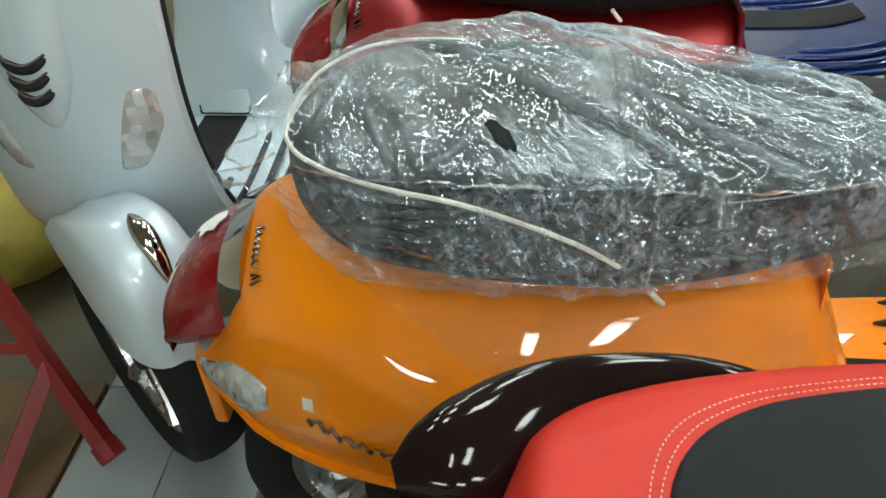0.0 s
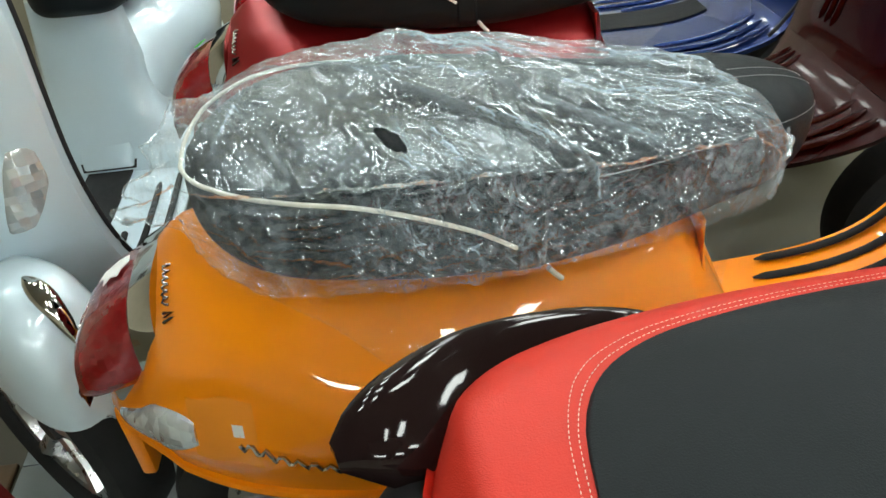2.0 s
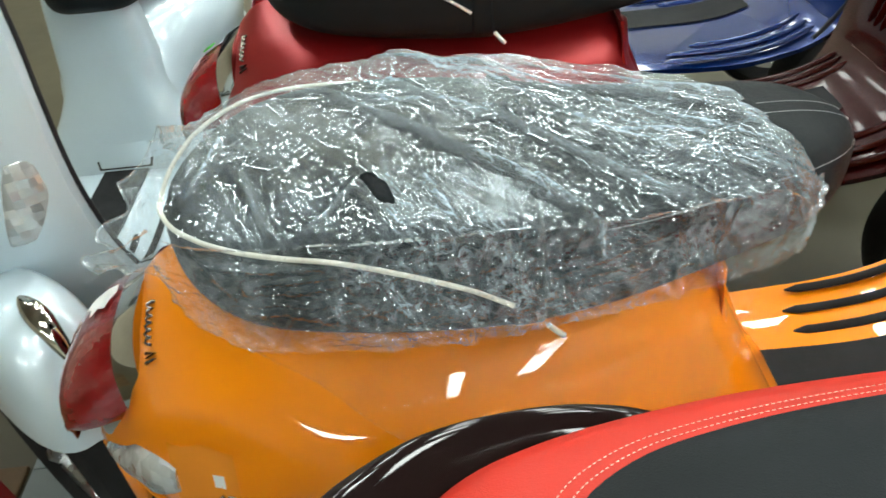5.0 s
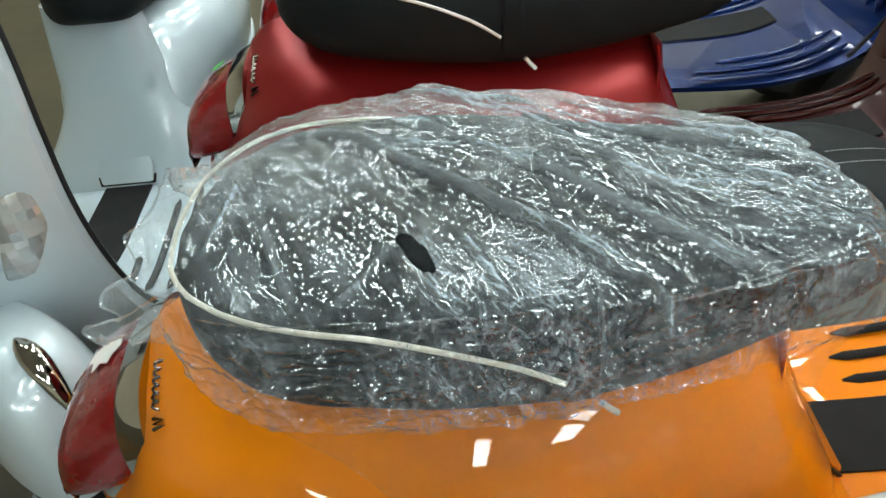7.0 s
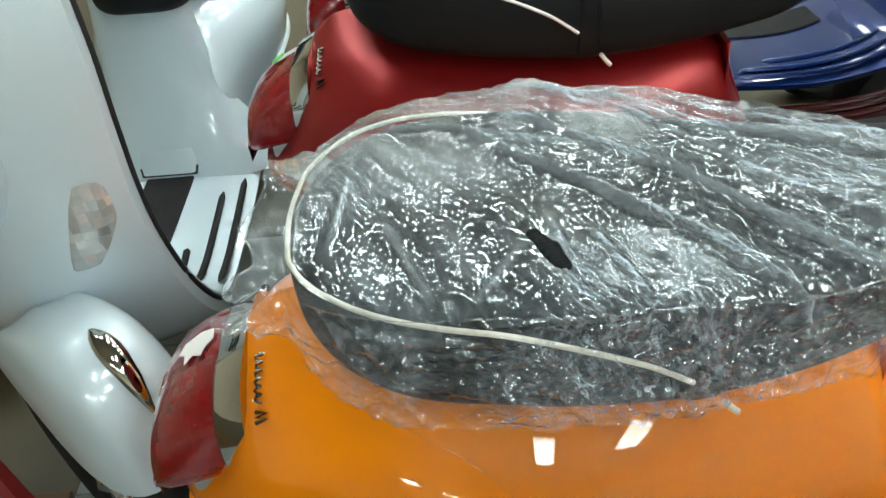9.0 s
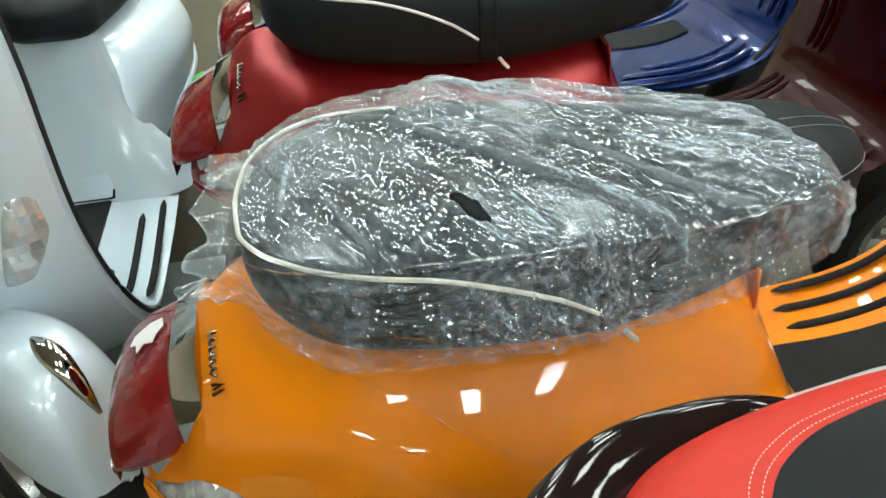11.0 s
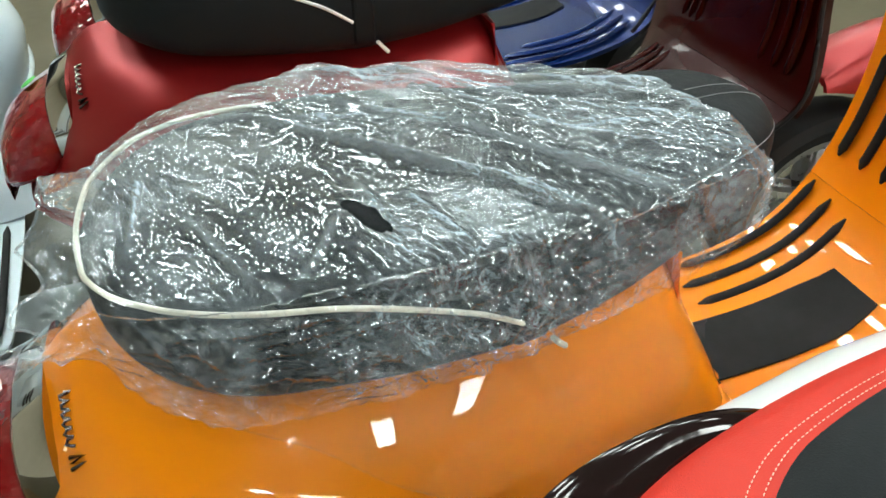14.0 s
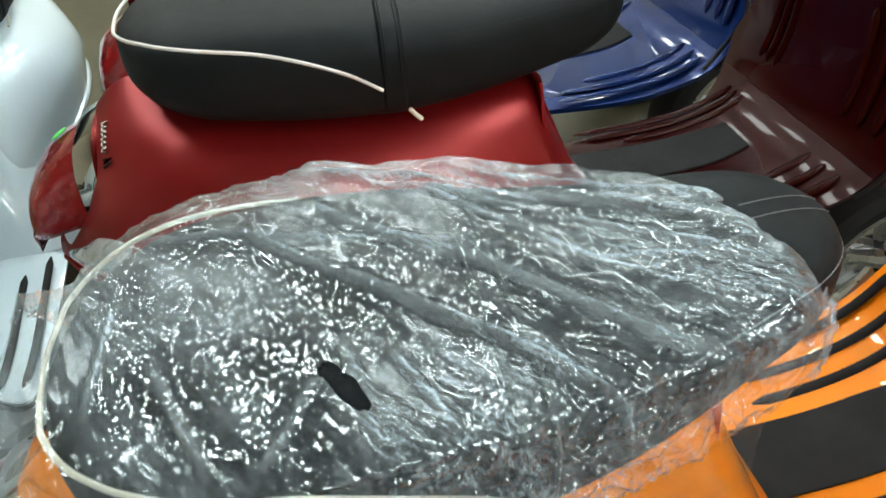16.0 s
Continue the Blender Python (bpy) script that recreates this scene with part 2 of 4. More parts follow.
def turned(profile, n=48, axis="y", bm=None):
    """A turned body from (radius, offset) pairs about the y axis."""
    rings = []
    for k in range(n):
        a = 2 * math.pi * k / n
        rings.append([Vector((r * math.cos(a), o, r * math.sin(a))) for r, o in profile])
    bm = bm or bmesh.new()
    vs = [[bm.verts.new(p) for p in r] for r in rings]
    m = len(profile)
    for i in range(n):
        a, b = vs[i], vs[(i + 1) % n]
        for j in range(m):
            k = (j + 1) % m
            bm.faces.new((a[j], b[j], b[k], a[k]))
    return bm


# ---- scooter ----
# Local frame: x forward, y to the scooter's left, z up.
X_BODY = (-.335, -.31, -.28, -.255, -.235, -.20, -.15, -.08, 0, .08, .16, .24, .32, .38, .42)
f_top = curve_of(X_BODY, (.505, .520, .560, .640, .672, .700, .705, .695, .690, .685, .680, .675, .668, .655, .640))
f_mid_y = curve_of(X_BODY, (.03, .045, .055, .060, .066, .08, .10, .12, .13, .135, .135, .125, .108, .095, .085))
f_mid_z = curve_of(X_BODY, (.500, .515, .548, .612, .640, .66, .672, .677, .677, .672, .667, .66, .652, .64, .62))
f_sh_y = curve_of(X_BODY, (.052, .078, .100, .116, .130, .148, .162, .172, .176, .176, .170, .156, .135, .118, .108))
f_sh_z = curve_of(X_BODY, (.490, .505, .530, .560, .577, .598, .625, .643, .646, .640, .628, .614, .604, .595, .585))
f_w = curve_of(X_BODY, (.06, .092, .120, .142, .160, .178, .20, .218, .226, .224, .21, .185, .155, .135, .125))
f_wz = curve_of(X_BODY, (.475, .485, .492, .50, .505, .51, .52, .53, .53, .53, .525, .515, .50, .48, .46))
f_bw = curve_of(X_BODY, (.05, .082, .108, .128, .146, .165, .186, .203, .212, .21, .198, .175, .148, .13, .12))
f_bot = curve_of(X_BODY, (.468, .464, .462, .46, .458, .456, .455, .454, .452, .448, .438, .415, .39, .38, .37))


def body_profile(x, n=26, grow=0.0):
    keys = [(0, f_top(x)), (f_mid_y(x), f_mid_z(x)), (f_sh_y(x), f_sh_z(x)), (f_w(x), f_wz(x)), (f_bw(x), f_bot(x))]
    half = smooth_line([(a, b, 0) for a, b in keys], n)
    # nearly flat panels that meet in a shoulder crease
    crease = float(np.interp(x, (-.30, -.24, -.14, -.05), (0, .85, .6, 0)))
    run = [0.0]
    for a, b in zip(keys, keys[1:]):
        run.append(run[-1] + math.dist(a, b))
    out = []
    for i, p in enumerate(half):
        t = run[-1] * i / (len(half) - 1)
        y, z = (float(np.interp(t, run, [k[c] for k in keys])) for c in (0, 1))
        out.append((p.x + (y - p.x) * crease + grow, p.y + (z - p.y) * crease + grow * 0.6))
    # one even bulge forward of the tail
    k = min(1, max(0, (x + .14) / .12))
    k = k * k * (3 - 2 * k)
    if k:
        a, b, zc, m = f_w(x), f_top(x) - f_wz(x), f_wz(x), int(n * .8)
        for i in range(n):
            if i <= m:
                g = math.pi / 2 * (1 - i / m)
                y, z = a * math.cos(g), zc + b * math.sin(g)
            else:
                t = (i - m) / (n - 1 - m)
                y, z = a + (f_bw(x) - a) * t, zc + (f_bot(x) - zc) * t
            out[i] = (out[i][0] + (y + grow - out[i][0]) * k, out[i][1] + (z + grow * .6 - out[i][1]) * k)
    return out


def body_point(x, k, side=-1, grow=0.002):
    """A place on the flank: k from 0 (spine) to 1 (lower edge)."""
    pr = body_profile(x)
    i = k * (len(pr) - 1)
    j = min(int(i), len(pr) - 2)
    t = i - j
    y, z = [a + (b - a) * t for a, b in zip(pr[j], pr[j + 1])]
    return Vector((x, side * (y + grow), z + grow * 0.5))


def rear_body():
    rings = []
    for x in [-.335 + .71 * i / 43 for i in range(44)] + [.385, .393, .40, .406, .411, .415, .418, .42]:
        pr = body_profile(x)
        if x > .36:
            k = (1 - ((x - .36) / .0635) ** 3) ** (1 / 2.5)
            pr = [(y * k, z) for y, z in pr]
        ring = [Vector((x, -y, z)) for y, z in pr[::-1]] + [Vector((x, y, z)) for y, z in pr[1:]]
        ring += [Vector((x, pr[-1][0] - .02, pr[-1][1] + .004)), Vector((x, -(pr[-1][0] - .02), pr[-1][1] + .004))]
        for p in ring:
            p.x -= max(0, (x - .22) / .2) * (.08 * min(1, max(0, (p.z - .44) / .16)) - .035)
        rings.append(ring)
    return loft(rings)


S_X0, S_X1 = -.176, .495
f_seat_w = curve_of((-.188, -.1, 0, .05, .15, .2, .26, .32, .384, .44, .507), (.148, .154, .162, .164, .157, .147, .134, .118, .102, .092, .082))
f_seat_top = curve_of((-.204, -.12, 0, .1, .2, .3, .4, .46, .507), (.790, .805, .812, .808, .797, .790, .788, .784, .775))
f_seat_bot = curve_of((-.204, -.1, 0, .15, .3, .45, .507), (.712, .690, .678, .668, .674, .692, .705))


def seat_scale(x):
    """How far the plan closes in at the round ends."""
    a = max(0, (-.038 - x) / .139)
    b = max(0, (x - .39) / .106)
    return (max(0, 1 - min(1, a) ** 2.4)) ** (1 / 2.2) * (max(0, 1 - min(1, b) ** 2.3)) ** (1 / 2.2)


def nose_bend(x):
    return .034 * max(0, (x - .19) / .3) ** 1.5


def seat_ring(x, n=36, grow=0.0, low=0.0):
    s = max(0.03, seat_scale(x))
    w = f_seat_w(x) * s + grow
    zt, zb = f_seat_top(x) + grow, f_seat_bot(x) - low
    zm = (zt + zb) / 2 + .01
    k = 0.35 + 0.65 * s
    zt, zb = zm + (zt - zm) * k, zm + (zb - zm) * k
    ring = []
    for i in range(n):
        a = 2 * math.pi * i / n
        c, q = math.cos(a), math.sin(a)
        y = w * math.copysign(abs(c) ** .42, c)
        z = zm + (zt - zm) * math.copysign(abs(q) ** .62, q) if q > 0 else zm + (zm - zb) * math.copysign(abs(q) ** .5, q)
        if q > 0:
            z -= .006 * (abs(y) / max(w, .01)) ** 2
        ring.append(Vector((x, y + nose_bend(x), z)))
    return ring


def seat_top_at(x, u):
    """Height of the seat's upper face at u of its half width."""
    s = max(0.03, seat_scale(x))
    zt, zb = f_seat_top(x), f_seat_bot(x)
    zm = (zt + zb) / 2 + .01
    zt = zm + (zt - zm) * (0.35 + 0.65 * s)
    c = min(1, u) ** (1 / .42)
    return zm + (zt - zm) * (max(0, 1 - c * c) ** .5) ** .62 - .006 * u ** 2


def seat_mesh():
    xs = []
    for i in range(57):
        t = i / 56
        xs.append(S_X0 + (S_X1 - S_X0) * (0.5 - 0.5 * math.cos(math.pi * t)) * .6 + (S_X1 - S_X0) * t * .4)
    return loft([seat_ring(x) for x in xs])


def seat_side(x, up, grow=0.003, side=-1):
    """A place on the seat's side; up: 0 at the foot to 1 at the upper edge."""
    s = max(0.03, seat_scale(x))
    w = f_seat_w(x) * s
    zt, zb = f_seat_top(x), f_seat_bot(x)
    z = zb + (zt - zb) * up
    drop = max(0, (z - (zt + zb) / 2) / ((zt - zb) / 2))
    return Vector((x, side * (w * (1 - .16 * drop ** 3) + grow) + nose_bend(x), z))


def piping_line():
    """From the strap on the right, round the back, to the strap on the left."""
    pts = []
    xs = [.1395, .12, .10, .05, 0, -.045, -.08, -.11, -.125, -.140, -.152, -.162, -.168]
    ups = [.418, .51, .59, .72, .80, .84, .87, .89, .90, .90, .90, .90, .90]
    right = [seat_side(x, u) for x, u in zip(xs, ups)]
    back = Vector((-.174, 0, right[-1].z))
    left = [Vector((p.x, -p.y, p.z)) for p in right[::-1]]
    return smooth_line(right + [back] + left, 120)


def wheel(name, parent, radius, rim, width, centre, turn=0.0):
    hub = new(name)
    hub.parent = parent
    hub.matrix_basis = pose(*centre, 0, 0, turn)
    w = width / 2
    prof = [(rim, -w * .62), (rim + .012, -w * .86), (rim + (radius - rim) * .55, -w), (radius * .955, -w * .80), (radius * .99, -w * .45), (radius, 0),
            (radius * .99, w * .45), (radius * .955, w * .80), (rim + (radius - rim) * .55, w), (rim + .012, w * .86), (rim, w * .62)]
    bm = turned([(a, b) for a, b in prof], 56)
    part("tyre", bm, RUBBER, hub, "black rubber tyre")
    part("rim", turned([(rim + .004, -w * .7), (rim + .004, w * .7), (rim - .012, w * .66), (rim - .018, w * .2), (rim - .018, -w * .2), (rim - .012, -w * .66)], 48), ALLOY, hub, "silver alloy rim")
    bm = bmesh.new()
    for k in range(5):
        a = 2 * math.pi * k / 5 + .3
        d = Vector((math.cos(a), 0, math.sin(a)))
        tube([d * .025 + Vector((0, -w * .30, 0)), d * (rim * .6) + Vector((0, -w * .42, 0)), d * (rim - .012) + Vector((0, -w * .5, 0))], [.020, .015, .021], 8, bm)
        tube([d * .025 + Vector((0, w * .30, 0)), d * (rim * .6) + Vector((0, w * .42, 0)), d * (rim - .012) + Vector((0, w * .5, 0))], [.020, .015, .021], 8, bm)
    part("spokes", bm, ALLOY, hub, "five-spoke cast alloy centre")
    part("hub", turned([(.002, -w * .75), (.022, -w * .75), (.026, -w * .6), (.034, -w * .5), (.034, w * .5), (.026, w * .6), (.022, w * .75), (.002, w * .75)], 24), BLACK, hub)
    return hub


# foot board and leg shield run on one line: (x, z, half width)
SHEET = [(.36, .405, .14), (.44, .405, .185), (.54, .405, .205), (.63, .405, .214), (.70, .410, .218), (.77, .425, .222), (.825, .452, .232), (.862, .495, .236),
         (.880, .55, .215), (.885, .62, .194), (.878, .70, .188), (.862, .79, .190), (.842, .87, .178), (.828, .92, .152), (.820, .945, .115)]
LOW_SHEET = [(.20, .300, .17), (.34, .300, .185), (.48, .300, .190), (.60, .300, .190), (.70, .303, .190), (.77, .315, .192), (.825, .345, .194), (.865, .395, .190),
             (.890, .46, .180), (.905, .54, .172), (.910, .62, .168), (.905, .72, .168), (.892, .82, .166), (.872, .91, .150), (.860, .945, .115)]
NEAR_SHEET = [(.36, .405, .14), (.44, .405, .172), (.54, .405, .185), (.60, .408, .188), (.66, .418, .190), (.715, .440, .190), (.755, .475, .190), (.785, .520, .190),
              (.803, .57, .190), (.812, .63, .188), (.814, .70, .186), (.808, .79, .186), (.795, .87, .176), (.782, .92, .152), (.775, .945, .115)]
SHEETS = {"high": smooth_line(SHEET, 60), "low": smooth_line(LOW_SHEET, 60), "near": smooth_line(NEAR_SHEET, 60)}
sheet_now = ["high"]


def sheet_at(s, off=0.0):
    line = SHEETS[sheet_now[0]]
    i = min(len(line) - 2, max(0, int(s * (len(line) - 1))))
    t = s * (len(line) - 1) - i
    p = line[i].lerp(line[i + 1], t)
    d = (line[i + 1] - line[i])
    nrm = Vector((-d.y, d.x)).normalized()
    return Vector((p.x + nrm.x * off, p.y + nrm.y * off, p.z))


def far_edge(s, far):
    """Narrowing of the left half of the foot board."""
    return far + (1 - far) * min(1, max(0, (s - .42) / .14))


def sheet_mesh(s0, s1, thick=.018, rows=30, bulge=0.0, far=1.0):
    rings = []
    for i in range(rows):
        s = s0 + (s1 - s0) * i / (rows - 1)
        top, bot = sheet_at(s, 0), sheet_at(s, -thick)
        w = top.z
        ring = []
        for k in range(21):
            y = -w + 2 * w * k / 20
            e = (abs(y) / w) ** 4
            dz = -.012 * e
            p = sheet_at(s, dz)
            ring.append(Vector((p.x, y * (far_edge(s, far) if y > 0 else 1), p.y)))
        for k in range(20, -1, -1):
            y = (-w + 2 * w * k / 20) * .985
            p = sheet_at(s, -thick - bulge * (1 - (abs(y) / w) ** 2.2) - .012 * (abs(y) / w) ** 4 * .5)
            ring.append(Vector((p.x, y * (far_edge(s, far) if y > 0 else 1), p.y)))
        rings.append(ring)
    return loft(rings)


def strip_on_sheet(y0, s0, s1, width=.018, rise=.006, y1=None):
    pts = []
    for i in range(15):
        t = i / 14
        s = s0 + (s1 - s0) * t
        y = y0 + ((y1 if y1 is not None else y0) - y0) * t
        p = sheet_at(s, .001)
        pts.append((s, y))
    rings = []
    for i, (s, y) in enumerate(pts):
        e = min(1.0, min(i, 14 - i) / 1.2 + .25)
        q = []
        for a in range(10):
            b = 2 * math.pi * a / 10
            p = sheet_at(s, rise * max(-.3, math.sin(b)) * e)
            q.append(Vector((p.x, y + width / 2 * math.cos(b) * e, p.y)))
        rings.append(q)
    return loft(rings)


def lamp_section(x, top, hw, low, g=0.0):
    half = smooth_line([(0, top + g, 0), (hw * .6, top - .010 + g, 0), (hw * .90, top - .030 + g, 0), (hw + g, top - .055, 0), (hw + g, low + .012, 0), (hw * .92, low - g, 0)], 18)
    return [Vector((x, -p.x, p.y)) for p in half[::-1]] + [Vector((x, p.x, p.y)) for p in half[1:]]


def tail_lamp(parent):
    rows = ((-.268, .642, .086, .535), (-.285, .634, .091, .530), (-.31, .620, .095, .525), (-.332, .604, .095, .520), (-.344, .590, .091, .518), (-.351, .570, .084, .516), (-.354, .545, .074, .516))
    lamp = part("tail_lamp", loft([lamp_section(*r) for r in rows]), LENS_RED, parent, "ribbed red tail lamp lens")
    rows = ((-.234, .662, .088, .530, -.004), (-.238, .662, .091, .528, .004), (-.266, .646, .088, .528, .005), (-.271, .642, .086, .53, .001))
    part("chrome_surround", loft([lamp_section(*r) for r in rows]), CHROME, parent, "chrome tail lamp surround")
    part("lamp_foot", box((-.315, -.084, .500), (-.25, .084, .535), .008), ALLOY, parent, "grey metal foot of the tail lamp")
    return lamp


def indicator(parent, side, ks=(.66, .85), xr=(-.313, -.200)):
    rings = []
    for i in range(13):
        t = i / 12
        x = xr[0] + (xr[1] - xr[0]) * t
        e = math.sin(math.pi * (0.06 + 0.88 * t)) ** .5
        mid, hh = (ks[0] + ks[1]) / 2, (ks[1] - ks[0]) / 2 * e
        ring = []
        for a in range(12):
            b = 2 * math.pi * a / 12
            ring.append(body_point(x, mid + hh * math.cos(b), side, .001 + .012 * max(-.2, math.sin(b)) * e))
        rings.append(ring)
    return part("indicator", loft(rings), LENS_CLEAR, parent, "clear ribbed rear indicator lens")


def badge(parent, pts, r, label, mat=None):
    return part("badge", tube(pts, r, 6), mat or CHROME, parent, label)


def front_end(parent, paint, steer, lift=0.0, aside=0.0):
    """Mudguard, crest and front wheel, turned about the steering axis."""
    fork = new("fork")
    fork.parent = parent
    fork.matrix_basis = pose(1.025, aside, 0, 0, 0, steer)
    wheel("front_wheel", fork, .215, .145, .11, (.05, 0, .215 - lift))
    F = (-.15, -.10, -.03, .05, .10, .145, .18, .205, .215)
    fz = curve_of(F, (.44, .475, .512, .540, .545, .522, .472, .405, .355))
    fh = curve_of(F, (.060, .069, .077, .082, .083, .079, .067, .044, .014))
    fe = curve_of(F, (.46, .46, .452, .432, .405, .378, .360, .355, .36))
    rings = []
    for i in range(40):
        f = -.085 + .30 * i / 39
        zc, h, ze = fz(f), fh(f), fe(f)
        half = smooth_line([(0, zc, 0), (h * .45, zc - .006, 0), (h * .74, zc - (zc - ze) * .22, 0), (h * .93, zc - (zc - ze) * .62, 0), (h, ze, 0)], 15)
        outer = [Vector((.05 + f, -p.x, p.y)) for p in half[::-1]] + [Vector((.05 + f, p.x, p.y)) for p in half[1:]]
        inner = [Vector((p.x - .004, p.y * .93, p.z - .006 * (abs(p.y) < h * .9))) for p in outer]
        rings.append(outer + inner[::-1])
    part("mudguard", loft(rings), paint, fork, "painted front mudguard")
    pts = [Vector((.05 + f, .006, fz(f) + .002)) for f in [.100 + .011 * i for i in range(9)]]
    part("crest", tube(pts, [.003, .010, .014, .016, .016, .014, .012, .008, .003], 12, flat=.6), CHROME, fork, "chrome mudguard crest")
    return fork


def scooter(label, m, paint, paint_in, piping, steer=0, ribs=None, lift=0.0, strap_thread=SEAT, sheet="high", rear_dx=0.0, floor_at=None, nose_thread=SEAT, far=1.0, drop=0.0, mat_y=0.0):
    sheet_now[0] = sheet
    root = thing("scooter", label, "scooter", m, "scooters in the showroom")
    part("rear_body", rear_body(), paint, root)
    lip = bmesh.new()
    for sd in (-1, 1):
        tube([body_point(-.33 + .5 * i / 20, 1.0, sd, .002) for i in range(21)], .0075, 8, lip)
    part("lower_trim", lip, paint, root)
    tail_lamp(root)
    for sd in (-1, 1):
        indicator(root, sd)
    # front of the body below the seat, with its hatch
    def front_x(t):
        return (.415 + .045 * t if sheet == "low" else .352 + .075 * t) + .13 * max(0, t - .45) ** 1.5
    rings = []
    for i in range(24):
        t = i / 23
        z = .662 + .11 * (sheet == "low") * (1 - t) - .262 * t
        w = (.092 if sheet == "low" else .066) + .04 * t + .30 * max(0, t - .5) ** 1.6
        ring = []
        for k in range(25):
            a = math.pi * (k / 24 - .5)
            ring.append(Vector((.36 + (front_x(t) - .36) * abs(math.cos(a)) ** .4, w * math.copysign(abs(math.sin(a)) ** .55, math.sin(a)), z)))
        rings.append(ring)
    part("body_front", loft(rings), paint, root)
    rings, gap = [], []
    for i in range(9):
        t = .33 + .60 * i / 8
        hw = .060 if 0 < i < 8 else .055
        gap.append([Vector((front_x(t + .02 * (i / 4 - 1)) + dx, y, .662 - .262 * (t + .02 * (i / 4 - 1)))) for y, dx in ((-hw - .005, -.006), (-hw - .004, .0055), (hw + .004, .0055), (hw + .005, -.006))])
        rings.append([Vector((front_x(t) + dx, y, .662 - .262 * t)) for y, dx in ((-hw, -.004), (-hw, .0075), (-hw + .006, .011), (hw - .006, .011), (hw, .0075), (hw, -.004))])
    part("hatch", loft(rings), paint, root, "square service hatch below the seat")
    part("hatch_gap", loft(gap), BLACK, root, "dark joint round the hatch")
    part("hatch_latch", box((front_x(.45) + .004, -.03, .535), (front_x(.45) + .015, .03, .545), .003), paint, root)
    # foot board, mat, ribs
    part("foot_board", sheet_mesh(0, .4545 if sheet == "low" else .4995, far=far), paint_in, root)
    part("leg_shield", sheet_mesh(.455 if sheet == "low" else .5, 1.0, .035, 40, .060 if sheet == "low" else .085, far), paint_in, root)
    for sd in (-1, 1):
        part("edge_trim", tube([Vector((p.x, sd * p.z, p.y)) for p in [sheet_at(.47 + .53 * i / 40, -.02) for i in range(41)]], .0045, 8), BLACK, root, "black rubber edge trim")
    rings = []
    for i in range(13):
        s = .09 + (.318 if sheet == "near" else .325) * i / 12
        e = .050 - .010 * max(0, i - 9.5) / 2.5 - .006 * (i == 0)
        rings.append([Vector((sheet_at(s, h).x, y + mat_y, sheet_at(s, h).y)) for y, h in ((-e, .004), (e, .004), (e, -.004), (-e, -.004))])
    part("floor_mat", loft(rings), RUBBER, root, "black rubber floor mat")
    rows = {"high": ((.122, .24, .475), (.158, .18, .475), (.192, .16, .475)), "low": ((.088, .36, .46), (.124, .215, .46), (.163, .18, .46)),
            "near": ((.082, .20, .475), (.121, .20, .485), (.162, .22, .495))}[sheet]
    for sd in (-1, 1):
        for y, s0, s1 in rows:
            y *= far if sd > 0 else 1
            part("rib", strip_on_sheet(sd * y, s0, s1, .014, .006, sd * (y + (.012 if sheet == "low" else .004))), ribs or RUBBER, root)
            part("rib", strip_on_sheet(sd * (y - .004), .545, .72, .015, .006, sd * (y - .012)), ribs or RUBBER, root)
    # steering column cover with vents, front indicators
    face = curve_of((.46, .52, .60, .67, .76, .86, .945), (.968, .992, 1.002, .998, .984, .962, .940))
    rings = []
    for i in range(24):
        t = i / 23
        z = .615 + .33 * t
        hw = (.046 + .022 * t) * min(1, (i + .4) / 6) ** .5
        ris = .032 * min(1, (i + .3) / 7) ** .6
        rings.append([Vector((face(z) - .012 + (ris + .012) * abs(math.cos(a)) ** .5, hw * math.sin(a), z)) for a in [math.pi * (k / 16 - .5) for k in range(17)]])
    part("column_cover", loft(rings), paint, root, "raised steering column cover")
    for j in range(3):
        z = .672 + .024 * j
        hw = .026 + .003 * j
        x = face(z) + (.024, .029, .031)[j]
        vent = part("vent", tube(smooth_line([(x - .008, -hw, z + .007), (x + .001, -hw * .6, z), (x + .002, 0, z - .006), (x + .001, hw * .6, z), (x - .008, hw, z + .007)], 13), [.002, .005, .0065, .0075, .008, .008, .008, .008, .008, .0075, .0065, .005, .002], 8), BLACK, root, "dark horn grille slot")
        part("chrome_lip", tube(smooth_line([(x - .006, -hw, z + .013), (x + .004, -hw * .6, z + .006), (x + .005, 0, z), (x + .004, hw * .6, z + .006), (x - .006, hw, z + .013)], 13), .0022, 6), CHROME, vent)
    for sd in (-1, 1):
        # lower edge narrow and inboard, upper edge wide and outboard
        lens, rim = [], []
        for i in range(17):
            t = i / 16
            z = .517 + .163 * t
            y0, y1 = .056 + .050 * t, .086 + .068 * min(1, t * 1.9) ** .6
            e = min(1, 9 * t + .15, 9 * (1 - t) + .15)
            mid, hw = (y0 + y1) / 2, (y1 - y0) / 2 * (.75 + .25 * e)
            rg, rr = [], []
            for a in range(16):
                b = 2 * math.pi * a / 16
                c, q = math.copysign(abs(math.cos(b)) ** .6, math.cos(b)), math.sin(b)
                y = mid + hw * c
                w = .170 if sheet == "low" else np.interp(z, (.53, .60, .68, .78), (.220, .196, .188, .192))
                base = face(z) - (.060 if sheet == "low" else .085) * (abs(y) / w) ** 2.2
                rg.append(Vector((base - .004 + .011 * max(-.3, q) * e, sd * y, z)))
                rr.append(Vector((base - .006 + .008 * max(-.3, q) * e, sd * (mid + (hw + .005) * c), .517 - .005 + .173 * t)))
            lens.append(rg)
            rim.append(rr)
        sig = part("front_indicator", loft(lens), LENS_CLEAR, root, "clear faceted front indicator lens")
        part("surround", loft(rim), paint, sig)
